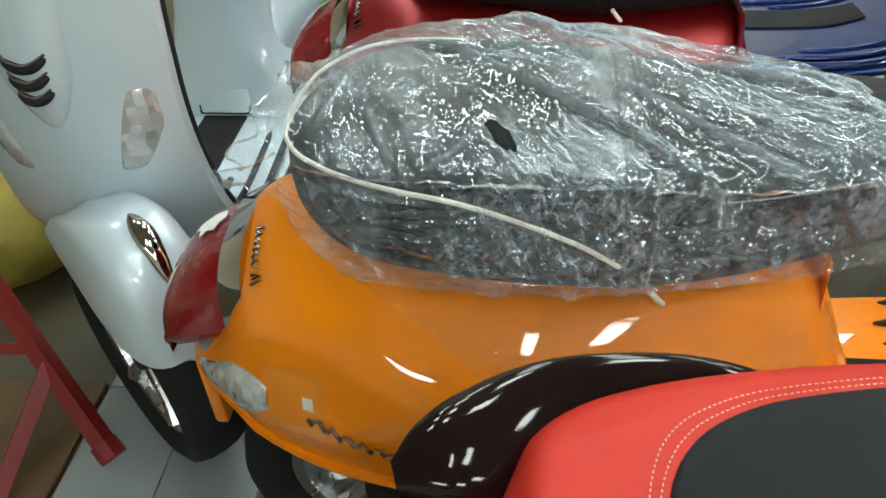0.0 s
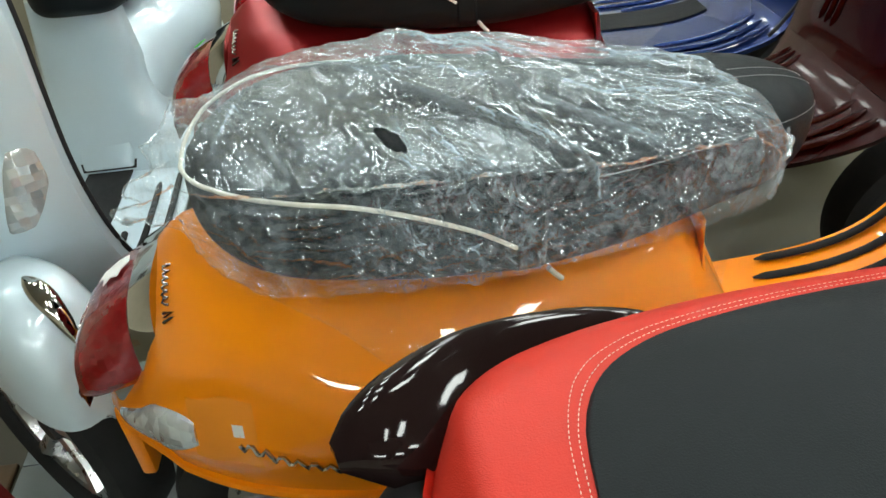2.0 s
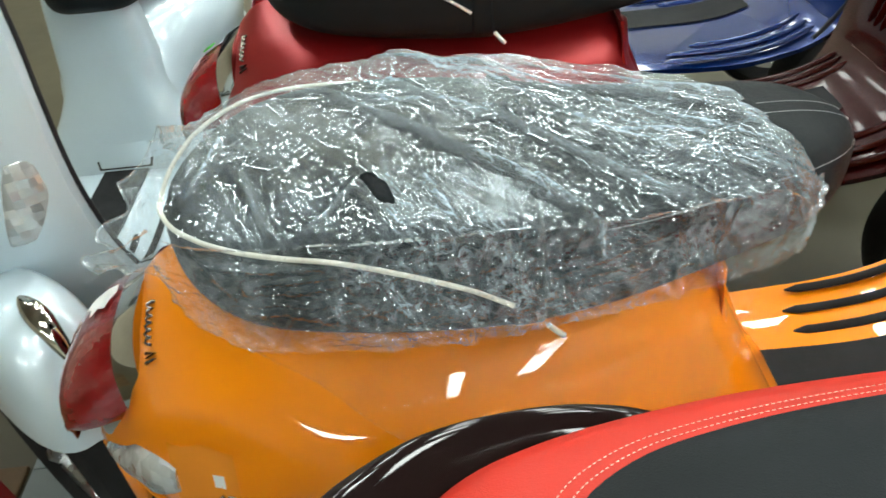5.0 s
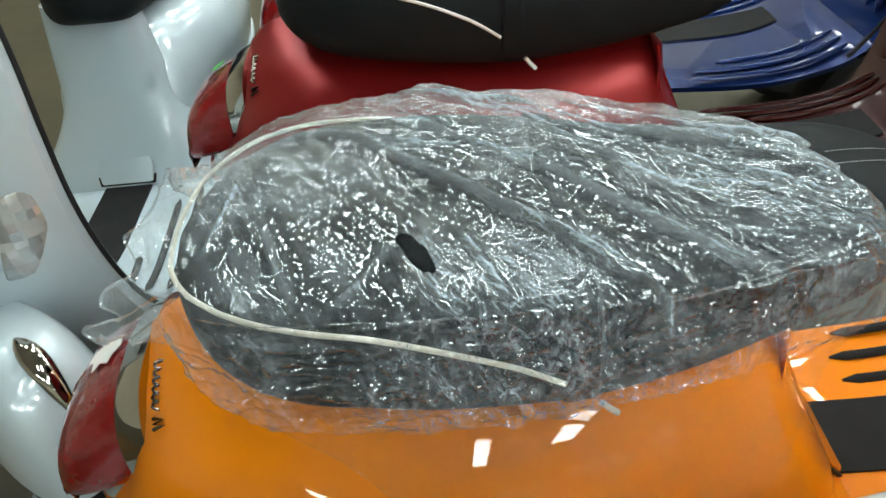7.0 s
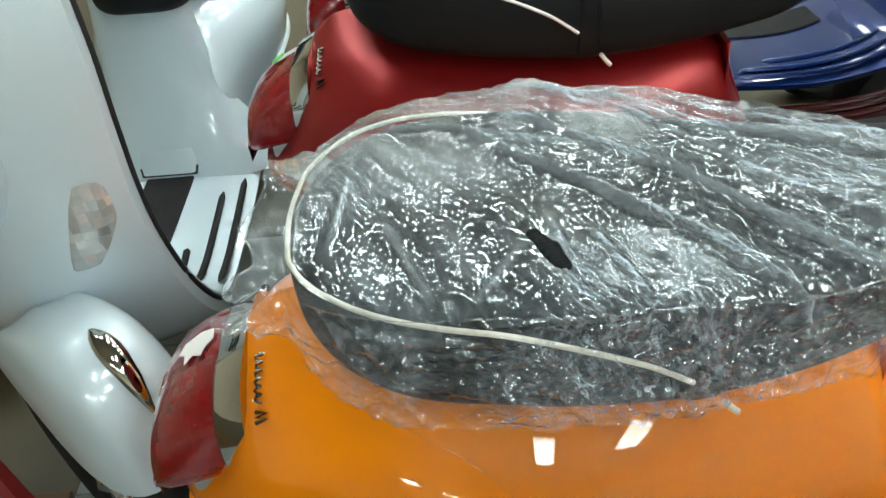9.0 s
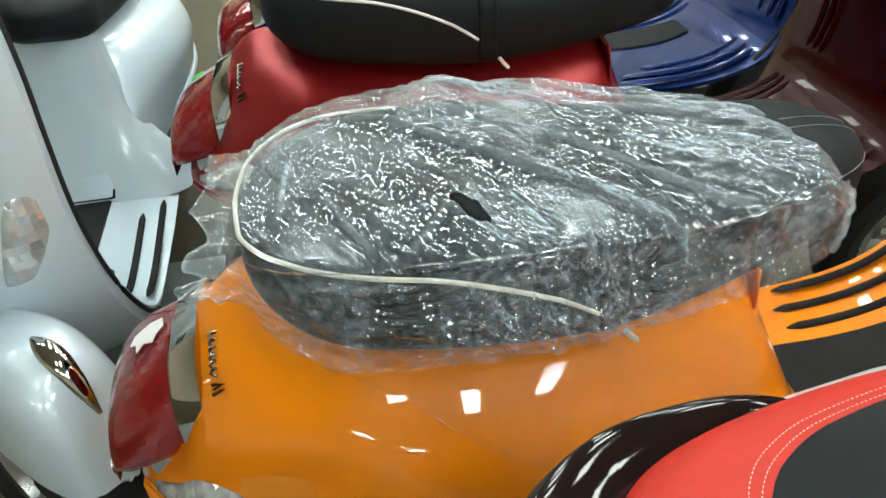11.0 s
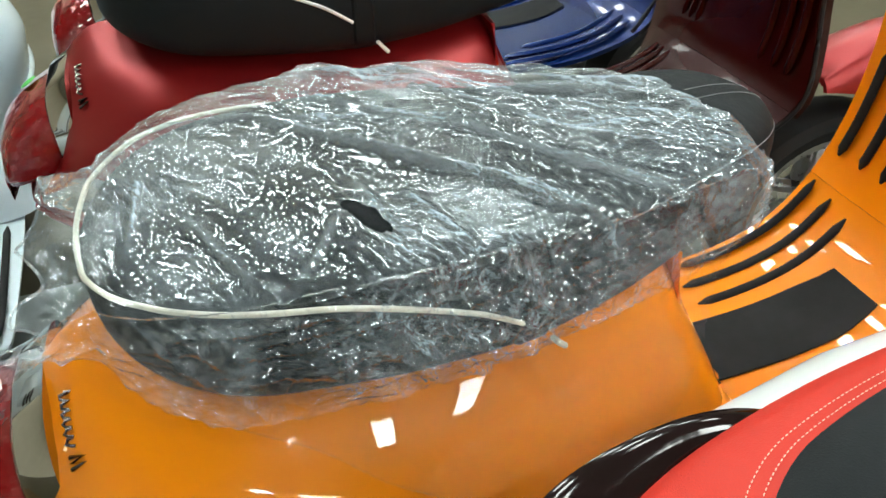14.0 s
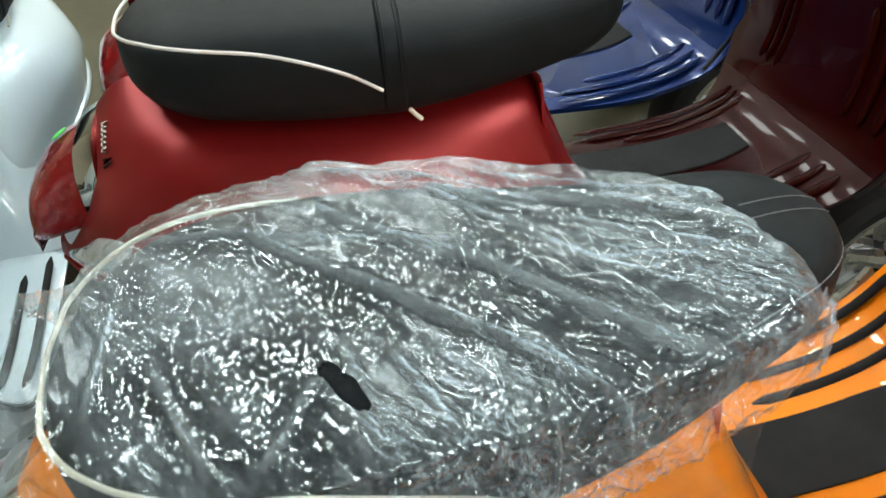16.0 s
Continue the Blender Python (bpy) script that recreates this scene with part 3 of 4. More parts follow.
    front_end(root, paint, steer, lift, .02 if sheet == "low" else 0)
    wheel("rear_wheel", root, .215, .135, .12, (-.12, 0, .215 - lift))
    part("engine", box((-.15, -.09, .18), (.30, .10, .34), .03), BLACK, root, "black engine and swing arm")
    # seat
    st = part("seat", seat_mesh(), SEAT, root, "long black leatherette seat")
    part("piping", tube(piping_line(), .0022, 8), piping, st, "pale piping round the seat")
    for sd in (-1, 1):
        tip = part("piping_tip", tube([seat_side(x, u, .003, sd) for x, u in ((.170, .20), (.177, .13), (.184, .07))], .0028, 8), piping, st)
    rings = []
    for x in (.140, .143, .166, .169):
        g = .0035 if x in (.143, .166) else 0
        rings.append(seat_ring(x, grow=g))
    part("strap", loft(rings), SEAT, st, "black passenger strap")
    bm = bmesh.new()
    for x in (.146, .163):
        tube([p + Vector((0, 0, .0)) for p in seat_ring(x, grow=.0042)[:19]], .0009, 5, bm)
    tagged(part("stitching", bm, strap_thread, st), kind="stuff")
    bm = bmesh.new()

    def stitches(line, r=.0004):
        for k in range(0, len(line) - 2, 3):
            tube(line[k:k + 3], r, 4, bm)

    for y0 in (-.010, .010):
        stitches([Vector((x, y0 + nose_bend(x), seat_top_at(x, min(1, abs(y0) / (f_seat_w(x) * max(.05, seat_scale(x))))) + .0006)) for x in [.40 + .094 * i / 60 for i in range(61)]])
    for sd in (-1, 1):
        stitches([Vector((x, sd * .93 * f_seat_w(x) * max(.05, seat_scale(x)) + nose_bend(x), seat_top_at(x, .93) + .0006)) for x in [.22 + .27 * i / 150 for i in range(151)]])
    tagged(part("stitching", bm, nose_thread, st, "fine stitching round the seat nose"), kind="stuff")
    low = 0 if sheet == "near" else .405 - SHEETS[sheet][8].y
    for ob in root.children:
        kind = ob.name.split(".")[0]
        if kind in ("foot_board", "leg_shield", "edge_trim", "floor_mat", "rib", "column_cover", "vent", "front_indicator"):
            if floor_at is not None:
                ob.matrix_basis = floor_at
        elif kind == "fork":
            pass
        elif kind in ("body_front", "hatch", "hatch_gap", "hatch_latch"):
            ob.matrix_basis = pose(rear_dx, 0, -low)
        else:
            ob.matrix_basis = pose(rear_dx, 0, drop if kind != "rear_wheel" else 0) @ ob.matrix_basis
    return root


ORANGE_AT = pose(0, .640, 0, 0, 0, -2)
orange = scooter("glossy orange scooter with its black seat wrapped in plastic", ORANGE_AT, ORANGE, ORANGE, PIPING, sheet="near", nose_thread=THREAD_GREY)
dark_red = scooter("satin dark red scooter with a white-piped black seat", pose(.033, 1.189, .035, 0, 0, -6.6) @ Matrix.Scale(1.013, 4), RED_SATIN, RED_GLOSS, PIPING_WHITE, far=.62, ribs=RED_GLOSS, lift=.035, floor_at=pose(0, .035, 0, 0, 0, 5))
blue = scooter("metallic blue scooter parked beyond the dark red one", pose(.08, 1.67, .03), BLUE, BLUE, PIPING, ribs=BLUE, lift=.03, mat_y=.045)
white = scooter("white scooter parked beyond the blue one", pose(.10, 2.15, .03), WHITE, WHITE, PIPING, ribs=RUBBER, lift=.03)
silver = scooter("pearl silver scooter with its front wheel turned", pose(-.60, 1.90, 0, 0, 0, -90.5), SILVER, SILVER, PIPING, steer=48, sheet="low", rear_dx=-.10, drop=-.055)


# ---- stickers, lettering shapes and film on the scooters ----
def wavy(a, b, n, amp, up):
    a, b, up = Vector(a), Vector(b), Vector(up)
    return [a.lerp(b, i / n) + up * amp * math.sin(i * 1.9) * (1.4 if i < 3 else .8) for i in range(n + 1)]


def on_flank(bm, pts):
    """A thin plate laid on the flank: rows of (x, k)."""
    top = [[bm.verts.new(body_point(x, k, -1, .0009)) for x, k in row] for row in pts]
    for a, b in zip(top, top[1:]):
        for i in range(len(a) - 1):
            bm.faces.new((a[i], a[i + 1], b[i + 1], b[i]))
    return bm


def dress(root, spot, spot_mat, spot_shape):
    # chrome lettering shape on the tail and on the flank
    pts = [body_point(-.219, .16 + .15 * i / 30 + .004 * math.cos(i * 1.3), -1, .003) + Vector((.0034 * math.sin(i * 1.3) * (1.6 if i < 4 else 1), 0, 0)) for i in range(31)]
    part("badge", tube(pts, .0016, 6), DARK_CHROME, root, "dark chrome script on the tail")
    pts = [body_point(-.219 + .012 * (i % 2) - .003, .335 + .008 * i, -1, .003) for i in range(5)]
    part("badge", tube(pts, .0021, 6), DARK_CHROME, root, "small chrome model badge on the tail")
    pts = [body_point(-.150 + .0045 * i, .76 + .014 * math.sin(i * 1.8) + .0035 * i, -1, .004) for i in range(23)]
    part("badge", tube(pts, .0025, 6), CHROME, root, "chrome maker's script on the flank")
    bm = bmesh.new()
    vs = [bm.verts.new((x, y, z)) for x, y, z in spot_shape]
    top = bm.faces.new(vs)
    ex = bmesh.ops.extrude_face_region(bm, geom=[top])
    bmesh.ops.translate(bm, vec=(0, 0, .0012), verts=[v for v in ex["geom"] if isinstance(v, bmesh.types.BMVert)])
    part("sticker", bm, spot_mat, root, spot, smooth=0)


def lamp_height(x, y):
    top, hw = np.interp(-x, (.268, .285, .31, .332, .344), (.642, .634, .620, .604, .590)), .093
    u = abs(y) / hw
    return top - (.010 * (u / .6) ** 2 if u < .6 else np.interp(u, (.6, .9, 1), (.010, .030, .055))) + .002


ragged = [(-.318, .018), (-.300, .024), (-.284, .020), (-.280, .004), (-.288, -.004), (-.291, -.014), (-.302, -.008), (-.310, -.016), (-.313, -.002), (-.322, .004)]
dress(orange, "torn white paper sticker on the lamp", STICKER, [(x, y, lamp_height(x, y)) for x, y in ragged])
disc = [(-.302 + .011 * math.cos(2 * math.pi * i / 20), .006 + .011 * math.sin(2 * math.pi * i / 20)) for i in range(20)]
dress(dark_red, "round green sticker on the lamp", GREEN, [(x, y, lamp_height(x, y) + .002) for x, y in disc])
rows = [[(-.205 + .075 * i / 8, .62 + .22 * j / 6 + .01 * math.sin(i + j)) for i in range(9)] for j in range(7)]
part("film_patch", on_flank(bmesh.new(), rows), PATCH, orange, "pale protective film patch on the flank")
part("tape", on_flank(bmesh.new(), [[(-.156 + .012 * i / 3, .70 + .04 * j / 3) for i in range(4)] for j in range(4)]), STICKER, orange, "scrap of white tape")
part("mud_flap", box((-.345, -.055, .33), (-.325, .055, .455), .006), ORANGE, orange, "orange plate below the tail")


# ---- clear bag over the orange seat ----
def ridge(v):
    return max(0.0, 1 - 1.5 * abs(v)) ** 2


# long straight folds: from, to, width, height
FOLDS = ((.02, .15, .42, .00, .010, .009), (.05, .14, .40, -.05, .006, .006), (.0, .12, .30, -.13, .011, .010), (.09, .13, .30, -.06, .005, .004),
         (-.04, .09, .20, -.145, .009, .008), (-.12, .10, .06, .045, .006, .006), (-.02, .06, .16, .02, .004, .003), (.04, -.06, .05, -.15, .007, .006),
         (.02, -.09, -.02, -.155, .006, .006), (.16, -.09, .22, -.16, .006, .007), (-.12, .02, -.13, -.08, .005, .004), (.12, .02, .36, -.04, .004, .004),
         (.18, .12, .44, .03, .006, .006), (.07, -.08, .10, -.155, .006, .006), (-.09, -.05, -.05, -.15, .005, .004))


def fold_at(x, y):
    """Which fold lies here: height and, from 0 to 1, nearness to its crest."""
    high, near = 0.0, 0.0
    y += .006 * noise.noise((x * 14, y * 14, 3.1))
    for x0, y0, x1, y1, w, h in FOLDS:
        dx, dy = x1 - x0, y1 - y0
        n = math.hypot(dx, dy)
        t = ((x - x0) * dx + (y - y0) * dy) / (n * n)
        if -.03 < t < 1.03:
            d = abs((x - x0) * dy - (y - y0) * dx) / n / w
            if d < 1:
                k = (1 - d) * min(1, 6 * max(0, t + .03), 6 * max(0, 1.03 - t))
                high, near = max(high, .75 * h * k), max(near, k)
    return high, near


def quick(xs, ys):
    """A straight-line lookup that is cheap to call."""
    pairs = list(zip(xs, xs[1:], ys, ys[1:]))

    def f(x):
        for x0, x1, y0, y1 in pairs:
            if x < x1:
                return y0 if x <= x0 else y0 + (y1 - y0) * (x - x0) / (x1 - x0)
        return ys[-1]
    return f


def table(f, a, b, n=600):
    vals = [f(a + (b - a) * i / n) for i in range(n + 1)]

    def g(x):
        t = min(max((x - a) / (b - a), 0), .99999) * n
        i = int(t)
        return vals[i] + (vals[i + 1] - vals[i]) * (t - i)
    return g


def bag():
    root = tagged(new("plastic_cover"), "crinkled clear plastic bag over the black seat", "plastic cover")
    root.matrix_basis = ORANGE_AT
    rnd = random.Random(11)
    wide, crown_z, close = table(f_seat_w, -.21, .51), table(f_seat_top, -.21, .51), table(seat_scale, -.21, .51)
    line_a = quick((-1, -.75, -.4, 0, .4, .7, .9, 1), (.410, .428, .434, .432, .418, .38, .30, .23))
    line_b = quick((-.2, .4), (.35, .06))
    line_c = quick((-1, 1), (.004, .001))
    line_d = quick((-.21, -.17, -.13, -.06, 0, .06, .105, .2, .34, .42, .45), (.778, .752, .720, .675, .640, .605, .580, .556, .545, .555, .60))
    line_e = quick((-.21, -.15, 0, .2, .40, .46), (.77, .73, .70, .70, .71, .72))
    line_f = quick((.54, .60, .65, .70, .74), (.232, .215, .190, .168, 0))
    line_g = quick((-.2, -.1, 0, .1, .2, .3, .42), (.5, .86, .97, .98, .86, .70, .56))
    line_h = quick((.675, .715), (.10, 1.0))
    line_i = quick((.75, 1.25), (0, 1))
    line_j = quick((.8, 1.1), (1.25, 1))
    NU, NV, LOW, HIGH = 410, 440, .28, .82
    cut = math.cos(radians(-60)), math.sin(radians(-60))
    grid, inside, crest = [], [], {}
    for i in range(NU):
        row, flags = [], []
        for j in range(NV):
            u, v = i / (NU - 1), j / (NV - 1)
            if 0 < i < NU - 1:
                u += rnd.uniform(-.42, .42) / NU
            if 0 < j < NV - 1:
                v += rnd.uniform(-.42, .42) / NV
            # the mouth runs slantwise round the nose
            c = -1 if v < LOW else 1 if v > HIGH else -math.cos(math.pi * (v - LOW) / (HIGH - LOW))
            end = line_a(c)
            if v < LOW:
                end -= .085 * (1 - v / LOW)
            x = -.204 + (end + .204) * u
            xs = min(max(x, S_X0 + .012), S_X1 - .02)
            loose = line_b(c)
            w = wide(xs) * (loose + (1 - loose) * max(.12, close(xs))) + line_c(c)
            zt = crown_z(xs) + .004 + .007 * math.exp(-((x - .155) / .035) ** 2)
            if x < S_X0 + .012:
                far = (S_X0 + .012 - x) / .05
                zt -= .012 * far
                w *= 1 + .15 * far * (c < .2)
            hem_r = line_d(x)
            hem_l = line_e(x)
            if v < LOW:
                t = v / LOW
                z = hem_r + (zt - .018 - hem_r) * t
                foot = line_f(z) * line_g(x)
                p = Vector((x, -max(w * (1 + .03 * math.sin(math.pi * t)), foot + .004), z))
                way = Vector((0, -.95, .3))
            elif v > HIGH:
                t = (1 - v) / (1 - HIGH)
                z = hem_l + (zt - .018 - hem_l) * t
                p = Vector((x, w * (1 - .07 * (1 - t)), z))
                way = Vector((0, .5, .4))
            else:
                a = math.pi * (1 - (v - LOW) / (HIGH - LOW))
                p = Vector((x, w * math.copysign(abs(math.cos(a)) ** .75, math.cos(a)), zt - .018 + .018 * abs(math.sin(a)) ** .55))
                way = Vector((0, .3 * c, 1))
            # tight round the nose
            p.z -= .030 * max(0, (u - .9) / .1) ** 2
            # loose pleat on the far side
            p += Vector((0, .004, .007)) * math.exp(-((x - .055) / .040) ** 2 - ((p.y - .155) / .035) ** 2)
            # long folds that fan out from the far side, broad crumples, and the near side's pleats
            th, r = math.atan2(p.y - .42, x + .35), math.hypot(x + .35, p.y - .42)
            calm = .3 if v < LOW * .9 else 1
            busy = calm * min(1, max(.14, .28 + 1.6 * noise.noise((x * 7, p.y * 8, 5.5)) + 2.6 * x))
            bend = .25 * noise.noise((x * 30, p.y * 30, 9.1))
            q = ridge(noise.noise((th * 17, r * 1.6, 1.3)) * 1.5) * (.0025 + .0035 * min(1, max(0, (x + .05) / .3)))
            q += abs(noise.noise((x * 17 + p.y * 8, p.y * 13 - x * 6, 4.4))) * .0045
            # hard creases with flat faces between them, drawn out along the fan
            q += abs(noise.noise((th * 60 + bend * 4, r * 5, p.z * 20))) * .0042 * (.42 + .58 * busy)
            q += abs(noise.noise((th * 150 + bend * 7, r * 17, p.z * 50))) * .0013 * busy
            q += abs(noise.noise((x * 42 - p.y * 30, x * 26 + p.y * 46, p.z * 30))) * .0014 * (.3 + .7 * busy)
            high, near = fold_at(x, p.y) if v > LOW * .9 else (0, 0)
            q += high
            crest[i, j] = near
            if v < LOW * 1.1:
                # slanting pleats on the near side, from the upper edge forward and down
                q += ridge(noise.noise((x * 34 + p.z * 30, p.z * 5, 7.7)) * 1.3) * .005
                q += ridge(noise.noise((x * 70 - p.z * 40, p.z * 12, 2.2)) * 1.3) * .0025
                q += ridge(noise.noise((x * 14 - p.z * 20, p.z * 75, 3.3)) * 1.4) * .006
            hang = line_h(p.z)
            if v < LOW * 1.3:
                way = Vector((0, -.95, .3)).lerp(Vector((0, -.2, 1)), float(line_i(v / LOW)))
            p += way * (q * hang * line_j(v / LOW))
            low = 1 - min(1, min(v, 1 - v) / .10)
            p += Vector((noise.noise((x * 9, v * 9, 4)) * .010, noise.noise((x * 12, v * 12, 8)) * .010, noise.noise((x * 14, v * 8, 2)) * .012)) * low
            if i < 26:
                k = 1 - i / 26
                p += Vector((noise.noise((v * 14, 1, 2)) * .018 * k, 0, noise.noise((v * 17, 5, 2)) * .012 * k))
            if i > NU - 20:
                k = (i - NU + 20) / 20
                p += Vector((noise.noise((v * 22, 3, 7)) * .007 * k, 0, 0)) - way * (q * .8 * k)
            # a torn slot in the top
            inner = False
            if LOW < v < HIGH:
                dx, dy = p.x - .035, p.y + .107
                h, g = dx * cut[0] + dy * cut[1], -dx * cut[1] + dy * cut[0]
                f = ((abs(h) / .024) ** 3 + (abs(g) / (.0070 + .0006 * math.sin(h * 200))) ** 3) ** (1 / 3)
                if .5 < f < 1.5:
                    p.x, p.y = .035 + dx / f, -.107 + dy / f
                inner = f < 1.5
            row.append(p)
            flags.append(inner)
        grid.append(row)
        inside.append(flags)
    verts = [p for row in grid for p in row]
    folds = [crest[i, j] for i in range(NU) for j in range(NV)]
    faces = {"skirt": [], "film": []}
    for i in range(NU - 1):
        for j in range(NV - 1):
            k = i * NV + j
            a, b, c, d = (i, j, k), (i + 1, j, k + NV), (i + 1, j + 1, k + NV + 1), (i, j + 1, k + 1)
            low = j < LOW * NV and grid[i][j].z < .703
            for tri in (((a, b, c), (a, c, d)) if rnd.random() < .5 else ((a, b, d), (b, c, d))):
                if not all(inside[m[0]][m[1]] for m in tri):
                    faces["skirt" if low else "film"].append([m[2] for m in tri])
    for name, mat, label in (("skirt", FILM_THIN, "thin clear hanging edge of the bag"), ("film", FILM, "hazy crinkled film drawn over the seat")):
        used = sorted({k for f in faces[name] for k in f})
        where = {k: n for n, k in enumerate(used)}
        me = bpy.data.meshes.new(name)
        me.from_pydata([verts[k] for k in used], [], [[where[k] for k in f] for f in faces[name]])
        layer = me.attributes.new("fold", "FLOAT", "POINT")
        layer.data.foreach_set("value", [folds[k] for k in used])
        me.materials.append(mat)
        if name == "skirt":
            me.shade_smooth()
        ob = new(name, me)
        ob.parent = root
        ob["label"] = label
    edge = int(LOW * NV * .86)
    part("hem", tube([grid[i][0] for i in range(0, NU, 2)], .0006, 5), FILM_THIN, root, "gathered lower hem of the bag")
    part("seam", tube([grid[0][j] for j in range(0, NV, 2)], .0012, 5), FILM, root, "welded end seam of the bag")
    part("gathered_mouth", tube([grid[NU - 1][j] for j in range(edge, int(HIGH * NV), 4)], .003, 8), FILM, root, "gathered mouth of the bag")
    return root


bag()


# ---- near scooter with the red and black seat ----
def red_seat_scooter(m):
    root = thing("scooter", "white scooter with a red and black seat and black grab rail", "scooter", m, "scooters in the showroom")
    plan = curve_of((.0, .012, .028, .05, .085, .15, .25, .40, .60, .75), (.03, .082, .114, .138, .155, .168, .174, .168, .155, .13))
    inset = curve_of((.086, .094, .109, .134, .18, .28, .45, .72), (.02, .064, .096, .119, .137, .147, .143, .12))

    def crown(x, u):
        return .822 - .012 * u * u - .03 * max(0, abs(u) - .72) ** 1.6 * 3 - .035 * max(0, .035 - x) / .035

    rings = []
    for i in range(60):
        t = i / 59
        x = .75 * t ** 1.6
        w = plan(x)
        top = [Vector((x, w * u, crown(x, u))) for u in [-1 + 2 * k / 32 for k in range(33)]]
        low = [Vector((x + .006, w * 1.01 * u, .735 + .02 * max(0, .05 - x) / .05)) for u in [1 - 2 * k / 16 for k in range(17)]]
        side_l = [Vector((x - .003, w * 1.03, .785))]
        side_r = [Vector((x - .003, -w * 1.03, .785))]
        rings.append(top + side_l + low + side_r)
    st = part("seat", loft(rings), SEAT_RED, root, "red leatherette seat with black centre", smooth=60)
    rings = []
    for i in range(50):
        t = i / 49
        x = .086 + .634 * t ** 1.5
        w = inset(x)
        f = plan(x)
        rings.append([Vector((x, w * u, crown(x, w * u / f) + .0028 - .002 * (abs(u) > .97))) for u in [-1 + 2 * k / 24 for k in range(25)]] + [Vector((x, w * u, crown(x, w * u / f) - .004)) for u in [1 - 2 * k / 24 for k in range(25)]])
    part("seat_centre", loft(rings), SEAT, st, "black grained seat centre panel", smooth=60)
    bm = bmesh.new()
    for off in (.004, .0095):
        line = []
        for i in range(60):
            x = .086 - off + .62 * (i / 59) ** 1.6
            w = inset(min(.72, x + off * .8)) + off * min(1, i / 8)
            line.append((x, min(w, plan(x) * .98)))
        full = [Vector((x, -y, crown(x, y / plan(x)) + .0008)) for x, y in line[::-1]] + [Vector((x, y, crown(x, y / plan(x)) + .0008)) for x, y in line]
        full = smooth_line(full, 1500)
        for k in range(0, 1496, 4):
            tube([full[k], full[k + 1], full[k + 2]], .0003, 4, bm)
    tagged(part("stitching", bm, THREAD, st, "double row of pale stitches"), kind="stuff")
    # broad flat grab rail, one arm on each side
    for sd in (-1, 1):
        outer = smooth_line([(-.040, sd * .112, .800), (-.028, sd * .130, .806), (-.002, sd * .152, .808), (.05, sd * .176, .807), (.12, sd * .186, .800), (.17, sd * .184, .790), (.215, sd * .176, .772)], 34)
        inner = smooth_line([(-.036, sd * .098, .792), (0, sd * .092, .788), (.03, sd * .098, .780), (.06, sd * .12, .770), (.12, sd * .14, .760), (.17, sd * .14, .755), (.215, sd * .14, .75)], 34)
        rings = []
        for i, (a, b) in enumerate(zip(outer, inner)):
            e = min(1, (i + .5) / 5, (34 - i) / 4)
            mid = (a + b) / 2 + Vector((0, 0, .010 * e))
            rings.append([a + Vector((0, 0, -.006)), a, a.lerp(mid, .35) + Vector((0, 0, .006 * e)), mid + Vector((0, 0, .004)), mid.lerp(b, .6) + Vector((0, 0, .003)), b, b + Vector((0, 0, -.020 * e)), mid + Vector((0, 0, -.034 * e))])
        part("grab_rail", loft(rings), BLACK_GLOSS, root, "broad glossy black grab rail", smooth=50)
    rings = []
    for x, hw, zt, zb in ((-.105, .075, .70, .66), (-.09, .105, .722, .62), (-.05, .128, .738, .58), (0, .14, .750, .55), (.06, .15, .752, .52), (.12, .155, .745, .52)):
        rings.append([Vector((x, hw * math.copysign(abs(math.cos(a)) ** .5, math.cos(a)), (zt + zb) / 2 + (zt - zb) / 2 * math.copysign(abs(math.sin(a)) ** .5, math.sin(a)))) for a in [2 * math.pi * k / 28 for k in range(28)]])
    part("tail", loft(rings), BLACK, root, "black tail panel")
    part("rail_mount", tube(smooth_line([(-.06, .02, .747), (-.02, .06, .762), (.03, .11, .765), (.08, .13, .76)], 14), [.008, .016, .02, .022] + [.022] * 10, 10, flat=.5), BLACK, root)
    rings = []
    for x, hw, zt, zb in ((-.118, .07, .672, .63), (-.108, .10, .700, .60), (-.085, .128, .726, .59), (-.055, .138, .733, .59), (-.045, .136, .725, .60)):
        rings.append([Vector((x, hw * math.copysign(abs(math.cos(a)) ** .5, math.cos(a)), (zt + zb) / 2 + (zt - zb) / 2 * math.copysign(abs(math.sin(a)) ** .5, math.sin(a)))) for a in [2 * math.pi * k / 28 for k in range(28)]])
    lamp = part("tail_lamp", loft(rings), LENS_RED, root, "dark red tail lamp")
    part("sticker", turned([(.001, 0), (.011, 0), (.011, .0015), (.001, .0015)], 20), GREEN, lamp, "round green sticker").matrix_basis = pose(-.074, .112, .728, 84, -8, 0)
    rings = []
    for x, hw, zt, zb in ((.06, .15, .70, .52), (.12, .20, .735, .48), (.2, .232, .752, .45), (.32, .241, .752, .42), (.45, .238, .745, .40), (.6, .215, .72, .38), (.75, .18, .70, .36)):
        rings.append([Vector((x, hw * math.copysign(abs(math.cos(a)) ** .3, math.cos(a)), (zt + zb) / 2 + (zt - zb) / 2 * math.copysign(abs(math.sin(a)) ** .3, math.sin(a)))) for a in [2 * math.pi * k / 48 for k in range(48)]])
    part("side_panel", loft(rings), WHITE, root, "white side panel")
    wheel("rear_wheel", root, .22, .13, .12, (.06, 0, .22))
    return root


red_seat = red_seat_scooter(pose(.022, .112, 0, 0, 0, 4))


# ---- room ----
def slab(name, lo, hi, mat, label, category="wall"):
    ob = new(name, mesh_of(box(lo, hi), name, mat, 0))
    return tagged(ob, label, category, kind="structure")


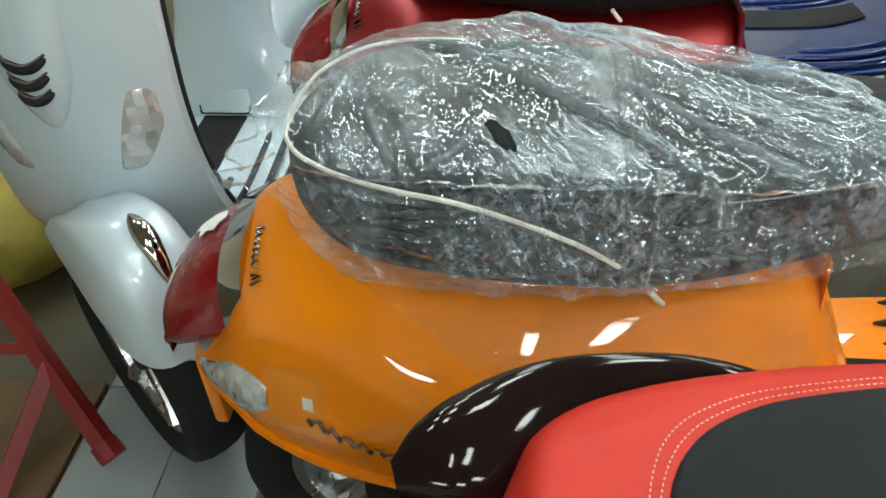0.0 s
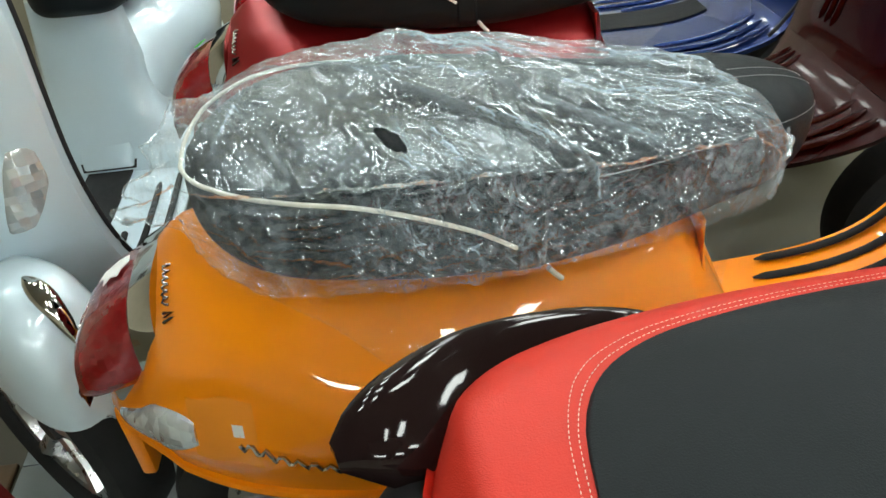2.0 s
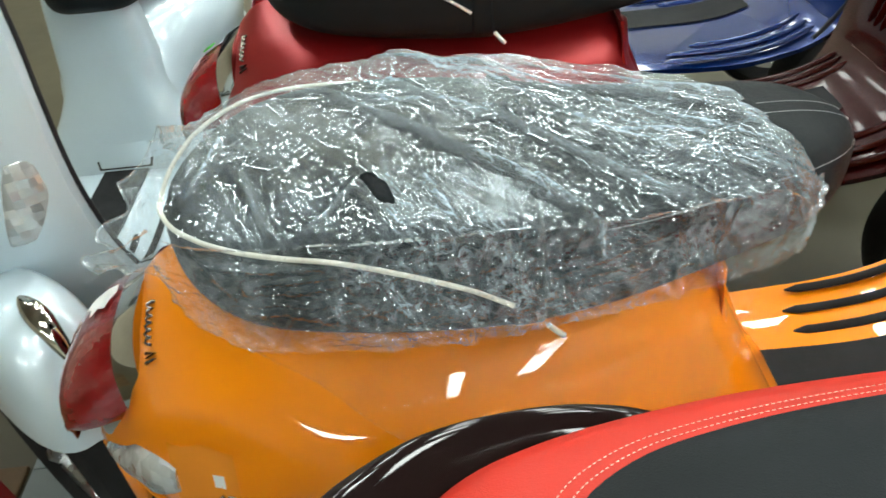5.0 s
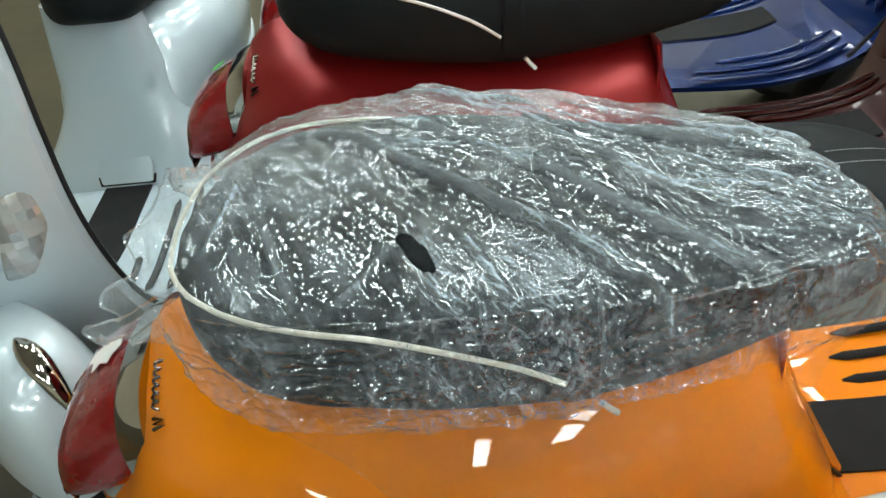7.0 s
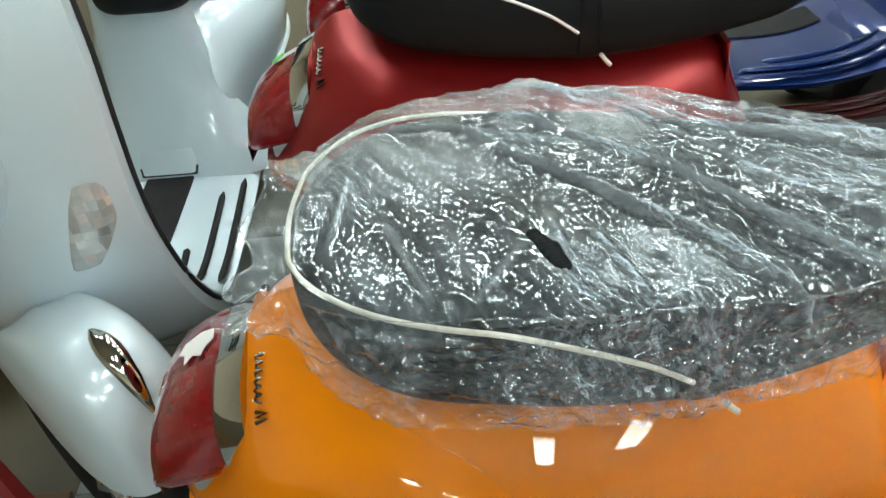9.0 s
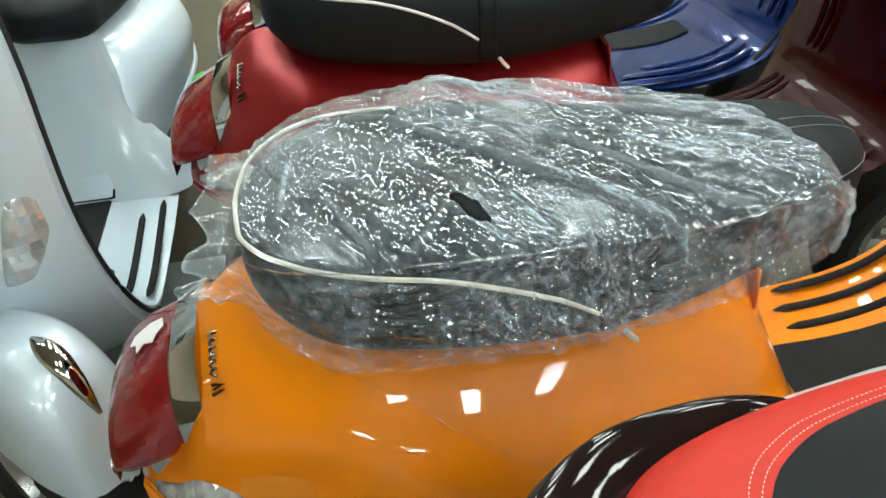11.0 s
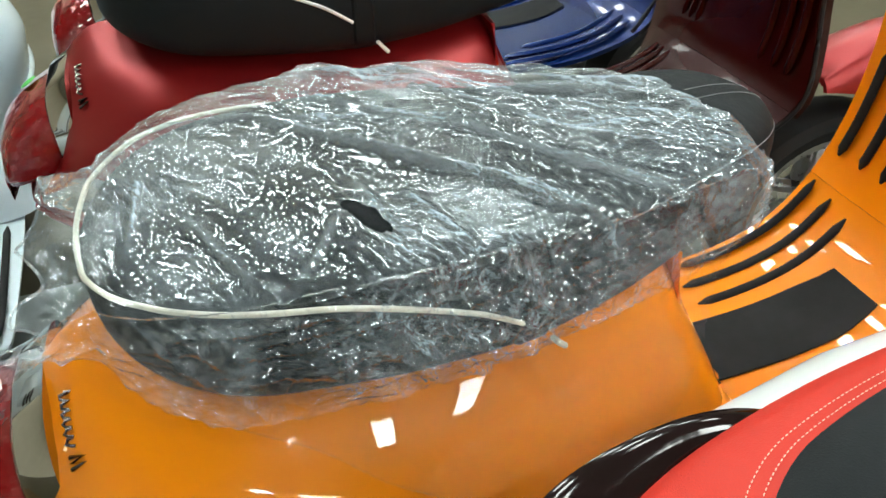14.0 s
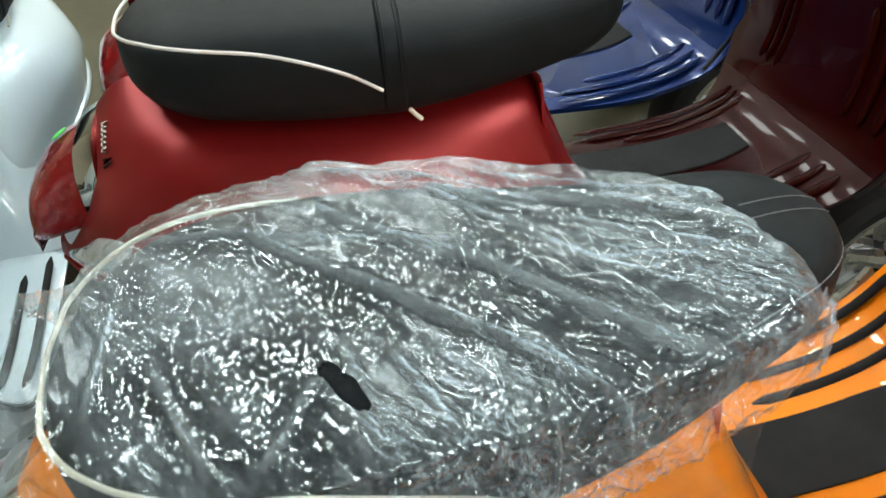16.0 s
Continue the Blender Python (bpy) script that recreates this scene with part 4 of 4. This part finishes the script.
slab("floor", (-4, -6.5, -.1), (5, 5, 0), TILE, "glossy cream tiled showroom floor, coloured dark as if in shade", "floor")
# walls and ceiling stay out of view; added to bounce fill light
slab("wall_north", (-4.1, 5, 0), (5.1, 5.1, 2.9), WALL, "plain cream painted wall, unseen, added to bounce light")
slab("wall_south", (-4.1, -6.6, 0), (5.1, -6.5, 2.9), WALL, "plain cream painted wall, unseen, added to bounce light")
slab("wall_west", (-4.1, -6.5, 0), (-4, 5, 2.9), WALL, "plain cream painted wall, unseen, added to bounce light")
slab("wall_east", (5, -6.5, 0), (5.1, 5, 2.9), WALL, "plain cream painted wall, unseen, added to bounce light")
slab("ceiling", (-4.1, -6.6, 2.9), (5.1, 5.1, 3.0), CEIL, "plain white ceiling, unseen, added to bounce light", "ceiling")


PALE = material("pale_glazed_tile", (0.27, 0.31, 0.31), 0.35, 0, 0.1, 0.05, 0.06, 3)
BROWN = material("brown_board", (0.10, 0.055, 0.018), 0.6, 0, 0, 0.1, 0.3, 9, 0.3, 120)
STAND_RED = material("red_enamel", (0.20, 0.008, 0.008), 0.4, 0, 0.3, 0.1, 0.1, 10)
YELLOW = material("yellow_sacking", (0.25, 0.20, 0.03), 0.7, 0, 0, 0.1, 0.2, 12, 0.5, 60)

# pale tiles along the row, and a brown board beside them
root = thing("tile_strip", "row of pale glazed tiles under the scooters", "floor", kind="structure")
for i in range(9):
    for j in range(2):
        x0, y0 = -.735 + .36 * j * .5, -1.6 + .36 * i
        ob = new("tile", bpy.data.meshes["pale_tile"]) if "pale_tile" in bpy.data.meshes else part("tile", box((0, 0, .0), (.1775, .3575, .010), .0012), PALE, root, smooth=0)
        if "pale_tile" not in bpy.data.meshes:
            ob.data.name = "pale_tile"
        ob.parent = root
        ob.matrix_basis = pose(x0, y0, .0005)
tagged(new("board", mesh_of(box((-1.9, .05, .0), (-.745, .93, .012), .004), "board", BROWN, 0)), "flat brown board lying on the floor", "board")


def red_stand():
    root = thing("display_stand", "red enamelled steel stand with splayed square legs", "stand", Matrix())
    a, b = Vector((-.664, .759, .012)), Vector((-.965, 1.01, .30))
    part("leg", tube([a, b], .021, 4), STAND_RED, root, smooth=0)
    part("foot", tube([a + Vector((.008, -.006, .0)), a + Vector((-.016, .012, .020))], .025, 8), STAND_RED, root)
    mid = a.lerp(b, .42)
    part("leg", tube([mid, Vector((-.83, .66, .012))], .019, 4), STAND_RED, root, smooth=0)
    part("cross_bar", tube([mid + Vector((-.03, .02, .02)), mid + Vector((-.42, .0, .03))], .014, 4), STAND_RED, root, smooth=0)
    part("leg", tube([mid + Vector((-.42, 0, .03)), mid + Vector((-.45, -.05, -.09))], .019, 4), STAND_RED, root, smooth=0)


red_stand()
bm = bmesh.new()
bmesh.ops.create_icosphere(bm, subdivisions=4, radius=1)
for v in bm.verts:
    p = v.co.copy()
    k = 1 + .10 * noise.noise(p * 2.1) + .05 * noise.noise(p * 6)
    v.co = Vector((p.x * .17 * k, p.y * .20 * k, max(0, .13 + p.z * .15 * k)))
sack = new("sack", mesh_of(bm, "sack", YELLOW))
sack.matrix_basis = pose(-1.10, 1.34, 0)
tagged(sack, "slumped yellow sack on the floor", "sack")


def ceiling_light(x, y, a=.3, b=.3, label="unseen square ceiling panel added for fill light"):
    root = thing("ceiling_light", label, "lamp", pose(x, y, 2.9), "ceiling panels")
    bm = bmesh.new()
    for lo, hi in (((-a, -b, -.02), (a, .02 - b, 0)), ((-a, b - .02, -.02), (a, b, 0)), ((-a, .02 - b, -.02), (.02 - a, b - .02, 0)), ((a - .02, .02 - b, -.02), (a, b - .02, 0))):
        box(lo, hi, bm=bm)
    part("frame", bm, WHITE, root, smooth=0)
    part("diffuser", box((.022 - a, .022 - b, -.014), (a - .022, b - .022, -.008)), LIGHT, root, "glowing white diffuser", smooth=0)


# rows of small unseen panels over the parked row, added for film glints
for ly in (1.75, 2.65, 3.55, 4.45):
    for k in range(6):
        ceiling_light(-1.45 + .9 * k, ly, .17, .17, "unseen small ceiling panel added for glints on the film")
# larger unseen panels added as fill light, mostly on the camera's side
for lx, ly, half in ((2.7, .4, .3), (2.3, -2.2, .3), (3.4, -2.3, .3), (1.6, -3.8, .38), (.1, -4.4, .38), (-1.3, -4.4, .38)):
    ceiling_light(lx, ly, half, half)
for lx, ly, half in ((.45, -1.02, .09), (1.20, -.66, .13)):
    ceiling_light(lx, ly, half, .42, "long lit panel set in the ceiling")
